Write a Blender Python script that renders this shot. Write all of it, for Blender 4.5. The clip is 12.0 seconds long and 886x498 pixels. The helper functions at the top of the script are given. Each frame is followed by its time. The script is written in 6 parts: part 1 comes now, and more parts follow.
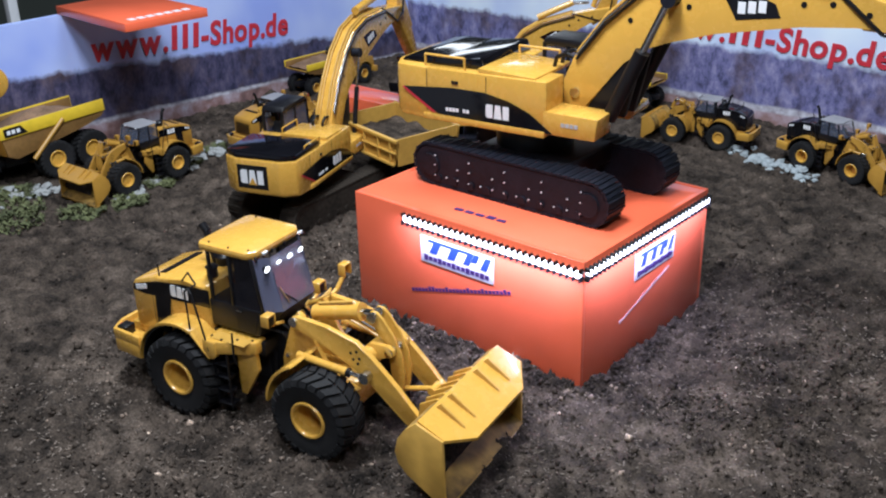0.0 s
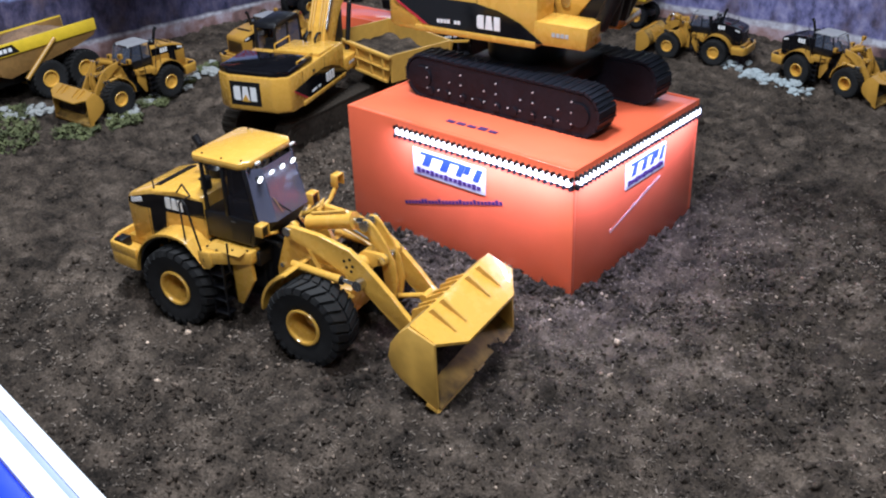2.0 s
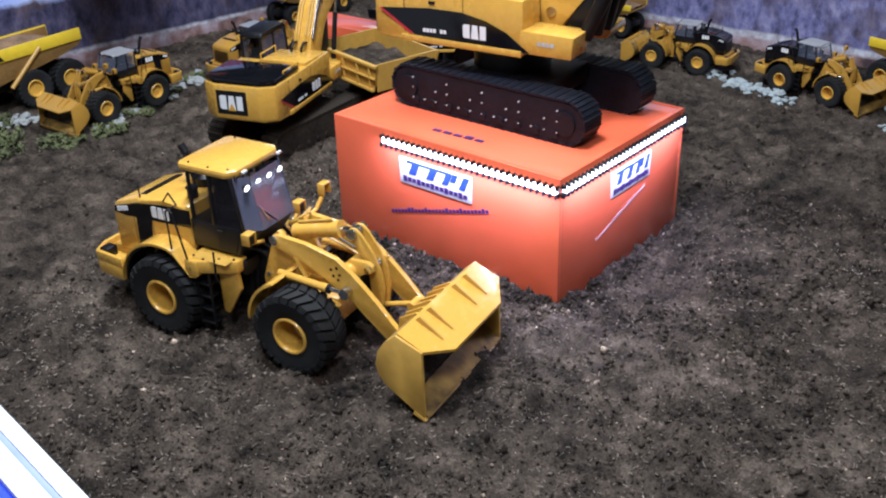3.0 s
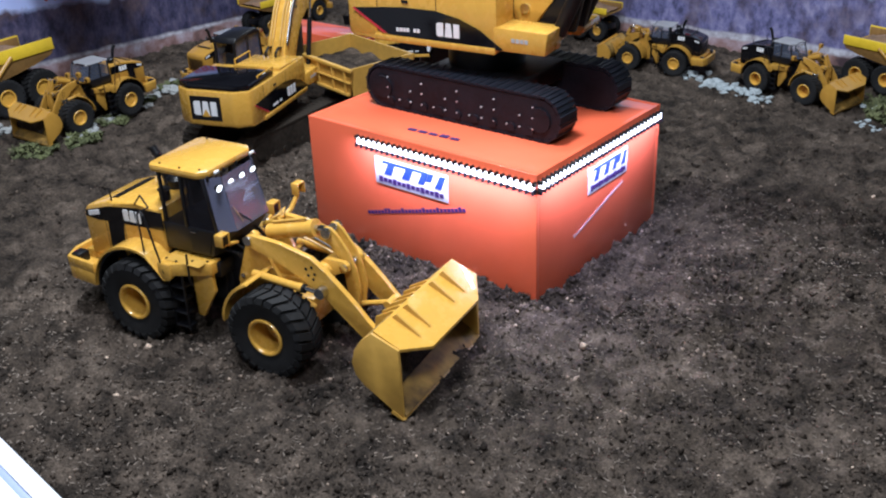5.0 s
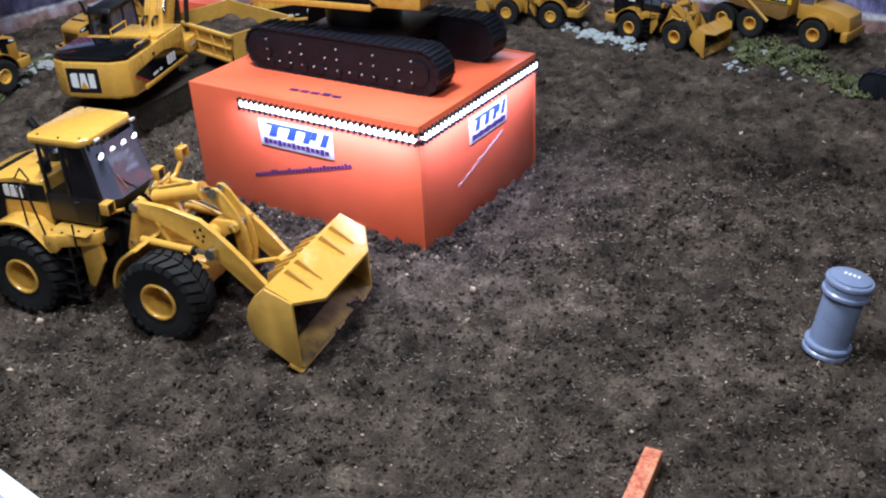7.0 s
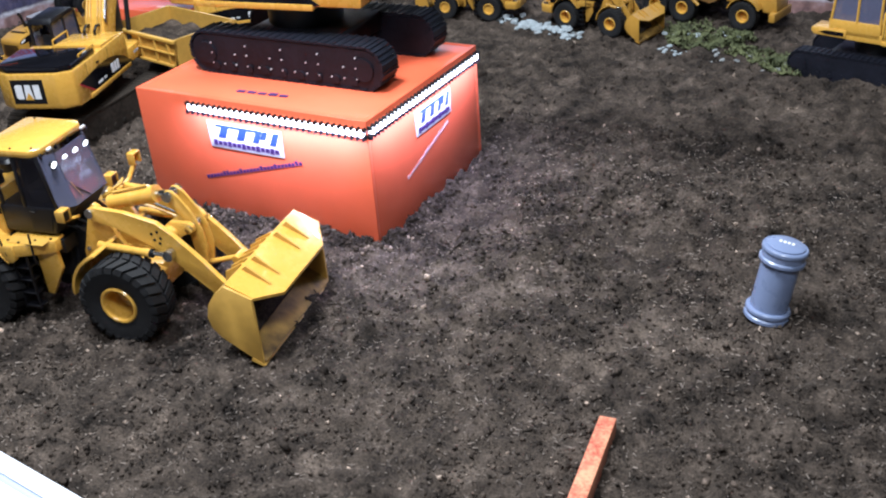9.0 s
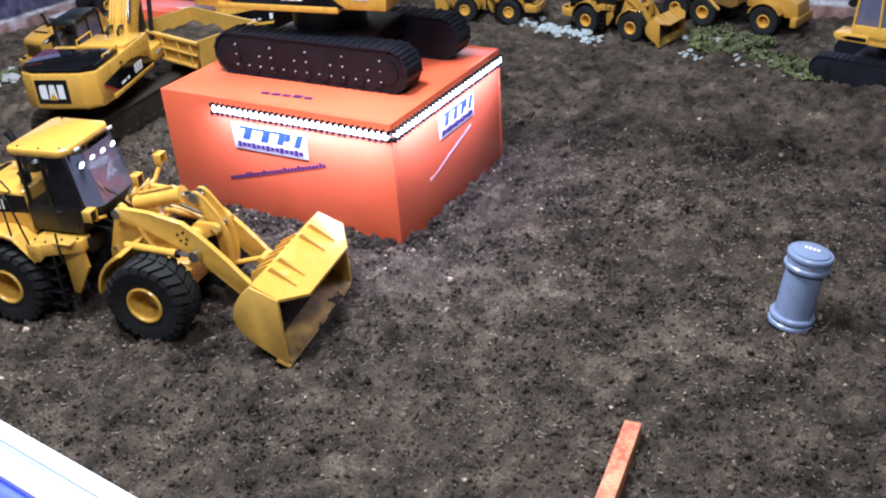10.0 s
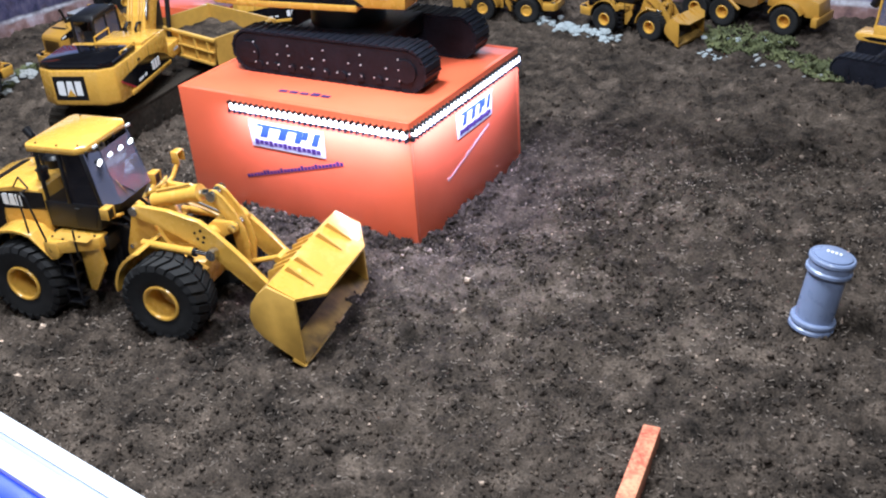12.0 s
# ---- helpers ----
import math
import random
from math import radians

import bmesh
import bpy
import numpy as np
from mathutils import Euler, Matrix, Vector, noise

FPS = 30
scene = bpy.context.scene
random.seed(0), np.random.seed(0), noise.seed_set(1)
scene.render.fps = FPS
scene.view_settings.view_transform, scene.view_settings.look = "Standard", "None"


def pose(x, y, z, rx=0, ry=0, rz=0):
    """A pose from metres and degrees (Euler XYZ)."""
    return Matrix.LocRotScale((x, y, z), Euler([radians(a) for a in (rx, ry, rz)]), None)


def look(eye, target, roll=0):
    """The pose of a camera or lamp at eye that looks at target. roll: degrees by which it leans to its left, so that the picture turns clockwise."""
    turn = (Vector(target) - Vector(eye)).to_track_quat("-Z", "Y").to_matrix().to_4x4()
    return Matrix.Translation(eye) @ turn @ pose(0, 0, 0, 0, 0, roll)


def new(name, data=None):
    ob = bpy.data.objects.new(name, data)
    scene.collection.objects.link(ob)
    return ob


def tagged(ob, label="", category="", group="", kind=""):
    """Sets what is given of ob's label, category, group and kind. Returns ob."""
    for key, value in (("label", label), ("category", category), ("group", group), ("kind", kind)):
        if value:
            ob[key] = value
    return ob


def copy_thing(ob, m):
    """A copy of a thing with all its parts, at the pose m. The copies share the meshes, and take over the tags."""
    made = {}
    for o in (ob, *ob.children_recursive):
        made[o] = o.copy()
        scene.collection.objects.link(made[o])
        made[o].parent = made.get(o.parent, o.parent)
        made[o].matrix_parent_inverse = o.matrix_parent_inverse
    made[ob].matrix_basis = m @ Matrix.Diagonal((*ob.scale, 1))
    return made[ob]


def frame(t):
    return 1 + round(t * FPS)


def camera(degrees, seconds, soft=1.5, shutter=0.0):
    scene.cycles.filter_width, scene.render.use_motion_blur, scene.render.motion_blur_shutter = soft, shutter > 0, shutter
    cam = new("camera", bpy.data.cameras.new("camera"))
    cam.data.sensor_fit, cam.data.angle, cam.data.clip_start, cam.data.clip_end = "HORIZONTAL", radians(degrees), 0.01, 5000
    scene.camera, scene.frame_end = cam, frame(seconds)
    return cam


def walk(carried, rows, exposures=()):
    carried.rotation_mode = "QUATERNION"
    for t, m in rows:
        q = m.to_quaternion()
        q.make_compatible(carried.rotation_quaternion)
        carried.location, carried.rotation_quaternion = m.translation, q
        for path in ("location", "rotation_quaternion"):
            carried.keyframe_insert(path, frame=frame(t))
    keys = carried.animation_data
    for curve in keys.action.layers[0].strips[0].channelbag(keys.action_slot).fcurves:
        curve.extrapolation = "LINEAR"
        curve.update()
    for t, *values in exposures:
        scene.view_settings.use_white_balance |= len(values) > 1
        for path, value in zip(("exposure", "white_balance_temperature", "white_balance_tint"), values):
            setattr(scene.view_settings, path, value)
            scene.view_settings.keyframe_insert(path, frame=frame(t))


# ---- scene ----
# camera and its way
cam = camera(46.65, 12.0, soft=2.1)
PATH = [
    (0, pose(0.7322, -1.1288, 0.8480, 65.477, 1.415, 40.964)),
    (0.5, pose(0.7305, -1.1335, 0.8423, 64.844, 1.041, 41.186)),
    (1, pose(0.7352, -1.1376, 0.8399, 63.482, 1.194, 41.320)),
    (1.5, pose(0.7423, -1.1469, 0.8347, 62.566, 1.541, 41.060)),
    (2, pose(0.7584, -1.1427, 0.8290, 61.539, 1.825, 40.733)),
    (2.5, pose(0.7658, -1.1455, 0.8300, 61.996, 1.818, 40.252)),
    (3, pose(0.7599, -1.1465, 0.8285, 62.069, 1.576, 39.969)),
    (3.5, pose(0.7572, -1.1453, 0.8265, 62.481, 2.116, 39.482)),
    (5.5, pose(0.7781, -1.1342, 0.7885, 62.849, 2.019, 38.017)),
    (6, pose(0.7938, -1.1297, 0.7833, 61.275, 2.626, 35.651)),
    (6.5, pose(0.7960, -1.1324, 0.7829, 60.905, 2.984, 34.174)),
    (7, pose(0.8072, -1.1622, 0.7928, 60.862, 2.655, 32.201)),
    (7.5, pose(0.8303, -1.1814, 0.7952, 60.924, 3.304, 29.621)),
    (9.5, pose(0.8235, -1.2048, 0.8064, 60.405, 3.956, 28.337)),
    (10, pose(0.8116, -1.2118, 0.8090, 60.589, 3.771, 29.102)),
    (10.5, pose(0.8067, -1.2172, 0.8134, 60.824, 3.567, 29.542)),
    (11, pose(0.8013, -1.2168, 0.8139, 60.701, 3.704, 29.607)),
    (11.5, pose(0.8032, -1.2085, 0.8113, 60.584, 3.702, 29.900)),
    (12, pose(0.8014, -1.2069, 0.8092, 60.493, 3.718, 29.971)),
]
walk(cam, PATH, exposures=[(0, -0.10, 5950, 7), (2.5, 0.0, 5950, 7), (5.5, -0.12, 5950, 7), (7.5, 0.08, 5950, 7), (9.5, 0.37, 5950, 7), (12, 0.42, 5950, 7)])

# ---- light: a trade-fair hall, an overhead key lamp and two added fill lamps ----
world = bpy.data.worlds.new("hall_world")
scene.world = world
world.use_nodes = True
world.node_tree.nodes["Background"].inputs[0].default_value = (0.58, 0.72, 1.0, 1)
world.node_tree.nodes["Background"].inputs[1].default_value = 0.17


def unseen_lamp(x, y, z, sx, sy, watts, colour):
    data = bpy.data.lights.new("hall_lamp", "AREA")
    data.shape, data.size, data.size_y, data.energy, data.color = "RECTANGLE", sx, sy, watts, colour
    ob = new("hall_lamp", data)
    ob.matrix_world = look((x, y, z), (x * 0.35, y * 0.35, 0))
    return ob


unseen_lamp(-0.10, -0.48, 2.05, 0.5, 0.4, 61, (0.96, 0.97, 1.0))
# fill beside the camera, an added source to lift the box's front faces
unseen_lamp(1.15, -1.55, 2.4, 0.6, 0.4, 34, (0.96, 0.97, 1.0))
# added fill over the back, lifts the banners and the machines there
unseen_lamp(-0.92, 0.48, 2.35, 0.8, 0.4, 36, (0.90, 0.95, 1.0))
# a bright hall lamp far behind the banners, mirrored in the glossy hoods
far = unseen_lamp(-3.88, 4.48, 1.73, 1.3, 0.6, 12.0, (0.95, 0.97, 1.0))
far.matrix_world = look((-3.88, 4.48, 1.73), (-0.38, 0.24, 0.43))


# ---- materials ----
def mat(name, colour, rough=0.5, metal=0.0, var=0.12, scale=60.0, bump=0.0, bump_scale=300.0, coat=0.0, spec=0.5, second=None):
    """A surface with two scales of colour variation, grain in its gloss and a fine relief."""
    m = bpy.data.materials.new(name)
    m.use_nodes = True
    nt = m.node_tree
    b = nt.nodes["Principled BSDF"]
    tc = nt.nodes.new("ShaderNodeTexCoord")
    n1, n2 = nt.nodes.new("ShaderNodeTexNoise"), nt.nodes.new("ShaderNodeTexNoise")
    n1.inputs["Scale"].default_value, n2.inputs["Scale"].default_value = scale, scale * 0.12
    n1.inputs["Detail"].default_value = 5
    add = nt.nodes.new("ShaderNodeMath")
    add.operation = "MULTIPLY_ADD"
    add.inputs[1].default_value = 0.5
    for n in (n1, n2):
        nt.links.new(tc.outputs["Object"], n.inputs["Vector"])
    half = nt.nodes.new("ShaderNodeMath")
    half.operation = "MULTIPLY"
    half.inputs[1].default_value = 0.5
    nt.links.new(n2.outputs["Fac"], half.inputs[0])
    nt.links.new(n1.outputs["Fac"], add.inputs[0])
    nt.links.new(half.outputs[0], add.inputs[2])
    ramp = nt.nodes.new("ShaderNodeValToRGB")
    lo = [c * (1 - var) for c in colour] if second is None else second
    hi = [min(1, c * (1 + var)) for c in colour]
    ramp.color_ramp.elements[0].position, ramp.color_ramp.elements[0].color = 0.36, (*lo, 1)
    ramp.color_ramp.elements[1].position, ramp.color_ramp.elements[1].color = 0.62, (*hi, 1)
    nt.links.new(add.outputs[0], ramp.inputs[0])
    nt.links.new(ramp.outputs[0], b.inputs["Base Color"])
    rr = nt.nodes.new("ShaderNodeMapRange")
    rr.inputs["To Min"].default_value, rr.inputs["To Max"].default_value = max(0.02, rough - 0.10), min(1, rough + 0.12)
    nt.links.new(n1.outputs["Fac"], rr.inputs["Value"])
    nt.links.new(rr.outputs[0], b.inputs["Roughness"])
    b.inputs["Metallic"].default_value = metal
    b.inputs["Specular IOR Level"].default_value = spec
    b.inputs["Coat Weight"].default_value = coat
    if bump:
        nb = nt.nodes.new("ShaderNodeTexNoise")
        nb.inputs["Scale"].default_value, nb.inputs["Detail"].default_value = bump_scale, 6
        bp = nt.nodes.new("ShaderNodeBump")
        bp.inputs["Strength"].default_value, bp.inputs["Distance"].default_value = bump, 0.002
        nt.links.new(tc.outputs["Object"], nb.inputs["Vector"])
        nt.links.new(nb.outputs["Fac"], bp.inputs["Height"])
        nt.links.new(bp.outputs[0], b.inputs["Normal"])
    return m


def glow(name, colour, strength):
    m = bpy.data.materials.new(name)
    m.use_nodes = True
    b = m.node_tree.nodes["Principled BSDF"]
    b.inputs["Base Color"].default_value = (0.8, 0.8, 0.8, 1)
    b.inputs["Emission Color"].default_value = (*colour, 1)
    b.inputs["Emission Strength"].default_value = strength
    return m


def glass(name, colour, rough=0.03, alpha_mix=0.75):
    """Thin clear plastic: mostly see-through, with a gloss."""
    m = bpy.data.materials.new(name)
    m.use_nodes = True
    nt = m.node_tree
    b = nt.nodes["Principled BSDF"]
    b.inputs["Base Color"].default_value = (*colour, 1)
    b.inputs["Roughness"].default_value = rough
    t = nt.nodes.new("ShaderNodeBsdfTransparent")
    mix = nt.nodes.new("ShaderNodeMixShader")
    mix.inputs[0].default_value = alpha_mix
    nt.links.new(b.outputs[0], mix.inputs[1])
    nt.links.new(t.outputs[0], mix.inputs[2])
    nt.links.new(mix.outputs[0], nt.nodes["Material Output"].inputs["Surface"])
    return m


YELLOW = mat("yellow_paint", (0.62, 0.345, 0.058), 0.26, var=0.035, scale=60, bump=0.03, bump_scale=400, coat=0.5)
# the yellow darkened in its colour for the dim light along the banners
YELLOW_DIMMED = mat("amber_paint", (0.41, 0.22, 0.036), 0.34, var=0.06, scale=60, bump=0.03, bump_scale=400)
WORN_BUCKET = mat("scraped_dirty_paint", (0.40, 0.24, 0.06), 0.62, var=0.2, scale=45, bump=0.15, spec=0.2, second=(0.05, 0.035, 0.022))
YELLOW_DUSTY = mat("dusty_yellow_paint", (0.56, 0.325, 0.065), 0.36, var=0.10, scale=70, bump=0.08, bump_scale=400)
BLACK = mat("black_plastic", (0.006, 0.006, 0.008), 0.38, var=0.3, scale=120, spec=0.35)
HOOD_BLACK = mat("black_hood_paint", (0.005, 0.005, 0.007), 0.06, var=0.3, scale=120)
STEEL_DARK = mat("dark_track_steel", (0.009, 0.010, 0.016), 0.50, spec=0.22, metal=0.0, var=0.35, scale=150, bump=0.2)
RUBBER = mat("tyre_rubber", (0.011, 0.011, 0.012), 0.72, var=0.35, scale=130, bump=0.25, bump_scale=500, spec=0.3)
CHROME = mat("bright_steel", (0.6, 0.6, 0.6), 0.22, metal=1.0, var=0.1)
ORANGE = mat("orange_board", (0.93, 0.165, 0.075), 0.34, var=0.06, scale=14, bump=0.03, coat=0.6)
ORANGE_WOOD = mat("orange_painted_wood", (0.62, 0.27, 0.15), 0.7, var=0.12, scale=260, bump=0.3, second=(0.36, 0.05, 0.03))
WHITE = mat("white_print", (0.78, 0.79, 0.82), 0.5, var=0.04)
BLUE = mat("blue_print", (0.025, 0.06, 0.32), 0.5, var=0.1)
NAVY = mat("dark_blue_print", (0.05, 0.02, 0.12), 0.5, var=0.1)
RED = mat("red_print", (0.55, 0.03, 0.05), 0.5, var=0.1)
GREY_PVC = mat("grey_plastic_pipe", (0.19, 0.235, 0.37), 0.28, var=0.06, scale=50)
SEAT = mat("dark_seat", (0.03, 0.03, 0.035), 0.7, var=0.3)
CLEAR = glass("clear_cab_glass", (0.012, 0.012, 0.018), alpha_mix=0.80)
SMOKE = glass("smoked_door_glass", (0.012, 0.012, 0.018), alpha_mix=0.38)
# lilac base colour stands in for the reflections on the panes
REFLECTION_TINT = glass("tinted_cab_glass", (0.10, 0.105, 0.165), 0.10, alpha_mix=0.28)
LED = glow("led_white", (0.86, 0.86, 1.0), 5)
LAMP = glow("work_lamp_lens", (1.0, 1.0, 1.0), 4.0)


# ---- mesh helpers ----
def part(name, bm, material, parent=None, label="", smooth=30):
    """Links a bmesh as one mesh object, under a thing or a part."""
    bmesh.ops.recalc_face_normals(bm, faces=bm.faces)
    me = bpy.data.meshes.new(name)
    bm.to_mesh(me)
    bm.free()
    me.materials.append(material)
    if smooth:
        me.polygons.foreach_set("use_smooth", [True] * len(me.polygons))
        me.set_sharp_from_angle(angle=radians(smooth))
    ob = new(name, me)
    if parent:
        ob.parent = parent
    if label:
        tagged(ob, label)
    return ob


def share(ob, m, parent=None):
    """Another object on the same mesh."""
    o = new(ob.name.split(".")[0], ob.data)
    o.matrix_basis = m
    if parent:
        o.parent = parent
    return o


def thing(name, m=None, label="", category="", group="", kind=""):
    ob = new(name)
    ob.empty_display_size = 0.02
    if m is not None:
        ob.matrix_basis = m
    return tagged(ob, label, category, group, kind)


def block(bm, c, s, m=None, bevel=0.0):
    """A box of size s round c, with rounded edges."""
    r = bmesh.ops.create_cube(bm, size=1.0, matrix=(m or Matrix()) @ Matrix.Translation(c) @ Matrix.Diagonal((*s, 1)))
    if bevel:
        edges = {e for v in r["verts"] for e in v.link_edges}
        bmesh.ops.bevel(bm, geom=list(edges), offset=bevel, segments=2, affect="EDGES", profile=0.5)


def rod(bm, a, b, r, r2=None, seg=12):
    """A round bar from a to b."""
    a, b = Vector(a), Vector(b)
    d = b - a
    m = Matrix.Translation((a + b) / 2) @ d.to_track_quat("Z", "Y").to_matrix().to_4x4()
    bmesh.ops.create_cone(bm, cap_ends=True, segments=seg, radius1=r, radius2=r if r2 is None else r2, depth=d.length, matrix=m)


def pipe_run(bm, pts, r, seg=6):
    for a, b in zip(pts, pts[1:]):
        rod(bm, a, b, r, seg=seg)


def plate(bm, pts, y0, y1, bevel=0.0, axis="y"):
    """An outline (x, z) drawn out from y0 to y1 (axis y), or (x, y) from z y0 to y1 (axis z), or (y, z) along x (axis x)."""
    def at(p, h):
        return {"y": (p[0], h, p[1]), "z": (p[0], p[1], h), "x": (h, p[0], p[1])}[axis]
    a = [bm.verts.new(at(p, y0)) for p in pts]
    b = [bm.verts.new(at(p, y1)) for p in pts]
    n = len(pts)
    faces = [bm.faces.new(a), bm.faces.new(b[::-1])]
    for i in range(n):
        faces.append(bm.faces.new((a[i], b[i], b[(i + 1) % n], a[(i + 1) % n])))
    if bevel:
        edges = list({e for f in faces for e in f.edges})
        bmesh.ops.bevel(bm, geom=edges, offset=bevel, segments=2, affect="EDGES", profile=0.5)


def lathe(bm, profile, seg=32, m=None, caps=True):
    """A ring (radius, along) turned about the y axis."""
    m = m or Matrix()
    rows = []
    for i in range(seg):
        a = 2 * math.pi * i / seg
        rows.append([bm.verts.new(m @ Vector((r * math.cos(a), y, r * math.sin(a)))) for r, y in profile])
    for i in range(seg):
        p, q = rows[i], rows[(i + 1) % seg]
        for j in range(len(profile) - 1):
            bm.faces.new((p[j], p[j + 1], q[j + 1], q[j]))
    for j, flip in ((0, 1), (len(profile) - 1, -1)):
        if caps and profile[j][0] > 1e-6:
            bm.faces.new([r[j] for r in rows][::flip])


def arc(cx, cz, r, a0, a1, n):
    return [(cx + r * math.cos(radians(a0 + (a1 - a0) * i / n)), cz + r * math.sin(radians(a0 + (a1 - a0) * i / n))) for i in range(n + 1)]


def scaled(bm, k):
    bmesh.ops.scale(bm, vec=(k, k, k), verts=bm.verts)
    return bm
# ---- the setting ----
BOX_W, BOX_D, BOX_H = 0.468, 0.372, 0.213
WALL_X, WALL_Y = -1.65, 1.40


def soil_height(x, y):
    h = 0.009 * noise.fractal((x * 5, y * 5, 1.3), 1.0, 2.0, 3) + 0.0125 * noise.fractal((x * 24, y * 24, 7.1), 0.6, 2.1, 5) - 0.005
    # loose soil heaped against the box
    dx, dy = max(-BOX_W - x, x, 0.0), max(-y, y - BOX_D, 0.0)
    d = math.hypot(dx, dy)
    if d < 0.06:
        h += (1 - d / 0.06) * (0.007 + 0.012 * noise.noise((x * 45, y * 45, 3.0)))
    # a low bank along the two banners
    b = max((-1.18 - x) / 0.3, (y - 1.12) / 0.3, 0.0)
    return h + 0.012 * min(b, 1.0) ** 1.5


def soil_material(name="dark_peat", loose=False):
    """Peat: clods, dry patches and fine crumbs, in colour and in relief. The dark tones also paint shaded hollows."""
    m = bpy.data.materials.new(name)
    m.use_nodes = True
    nt = m.node_tree
    b = nt.nodes["Principled BSDF"]
    b.inputs["Roughness"].default_value, b.inputs["Specular IOR Level"].default_value = 0.93, 0.2
    tc = nt.nodes.new("ShaderNodeTexCoord")

    def tex(scale, detail, rough):
        n = nt.nodes.new("ShaderNodeTexNoise")
        n.inputs["Scale"].default_value, n.inputs["Detail"].default_value, n.inputs["Roughness"].default_value = scale, detail, rough
        nt.links.new(tc.outputs["Object"], n.inputs["Vector"])
        return n.outputs["Fac"]

    def blend(a, b2, k):
        x = nt.nodes.new("ShaderNodeMix")
        x.inputs[0].default_value = k
        nt.links.new(a, x.inputs[2])
        nt.links.new(b2, x.inputs[3])
        return x.outputs[0]

    clods, patches, grain = tex(22, 8, 0.68), tex(6.0, 5, 0.62), tex(260, 4, 0.7)
    v = blend(blend(clods, grain, 0.36), patches, 0.26)
    r = nt.nodes.new("ShaderNodeValToRGB")
    # the darkest tone also stands for the shade in hollows
    stops = [(0.40, (0.0095, 0.0074, 0.0060)), (0.455, (0.040, 0.0307, 0.0245)), (0.53, (0.092, 0.0705, 0.0555)), (0.635, (0.23, 0.178, 0.141))]
    while len(r.color_ramp.elements) < len(stops):
        r.color_ramp.elements.new(0.5)
    for e, (p, c) in zip(r.color_ramp.elements, stops):
        e.position, e.color = p, (*c, 1)
    nt.links.new(v, r.inputs[0])
    if loose:
        # each crumb a little lighter or darker, a few of them pale chips
        g = nt.nodes.new("ShaderNodeNewGeometry")
        k = nt.nodes.new("ShaderNodeValToRGB")
        shades = [(0.0, 0.75), (0.60, 1.05), (0.93, 1.5), (0.985, 3.5), (1.0, 9.0)]
        while len(k.color_ramp.elements) < len(shades):
            k.color_ramp.elements.new(0.5)
        for e, (p, c) in zip(k.color_ramp.elements, shades):
            e.position, e.color = p, (c, c, c, 1)
        nt.links.new(g.outputs["Random Per Island"], k.inputs[0])
        mul = nt.nodes.new("ShaderNodeMix")
        mul.data_type, mul.blend_type = "RGBA", "MULTIPLY"
        mul.inputs[0].default_value = 1.0
        nt.links.new(r.outputs[0], mul.inputs[6])
        nt.links.new(k.outputs[0], mul.inputs[7])
        nt.links.new(mul.outputs[2], b.inputs["Base Color"])
    else:
        nt.links.new(r.outputs[0], b.inputs["Base Color"])
    bp = nt.nodes.new("ShaderNodeBump")
    bp.inputs["Strength"].default_value, bp.inputs["Distance"].default_value = 1.0, 0.011
    nt.links.new(blend(tex(90, 8, 0.8), grain, 0.40), bp.inputs["Height"])
    nt.links.new(bp.outputs[0], b.inputs["Normal"])
    return m


PEAT = soil_material()


def ground_sheet(x0, x1, y0, y1, step):
    nx, ny = int((x1 - x0) / step) + 1, int((y1 - y0) / step) + 1
    verts = [(x0 + i * step, y0 + j * step, soil_height(x0 + i * step, y0 + j * step)) for j in range(ny) for i in range(nx)]
    faces = [(j * nx + i, j * nx + i + 1, (j + 1) * nx + i + 1, (j + 1) * nx + i) for j in range(ny - 1) for i in range(nx - 1)]
    me = bpy.data.meshes.new("ground")
    me.from_pydata(verts, [], faces)
    me.materials.append(PEAT)
    me.polygons.foreach_set("use_smooth", [True] * len(me.polygons))
    return tagged(new("ground", me), "dark brown crumbly peat covering the display table", "soil", kind="structure")


ground_sheet(WALL_X - 0.01, 1.5, -0.95, WALL_Y + 0.01, 0.0055)


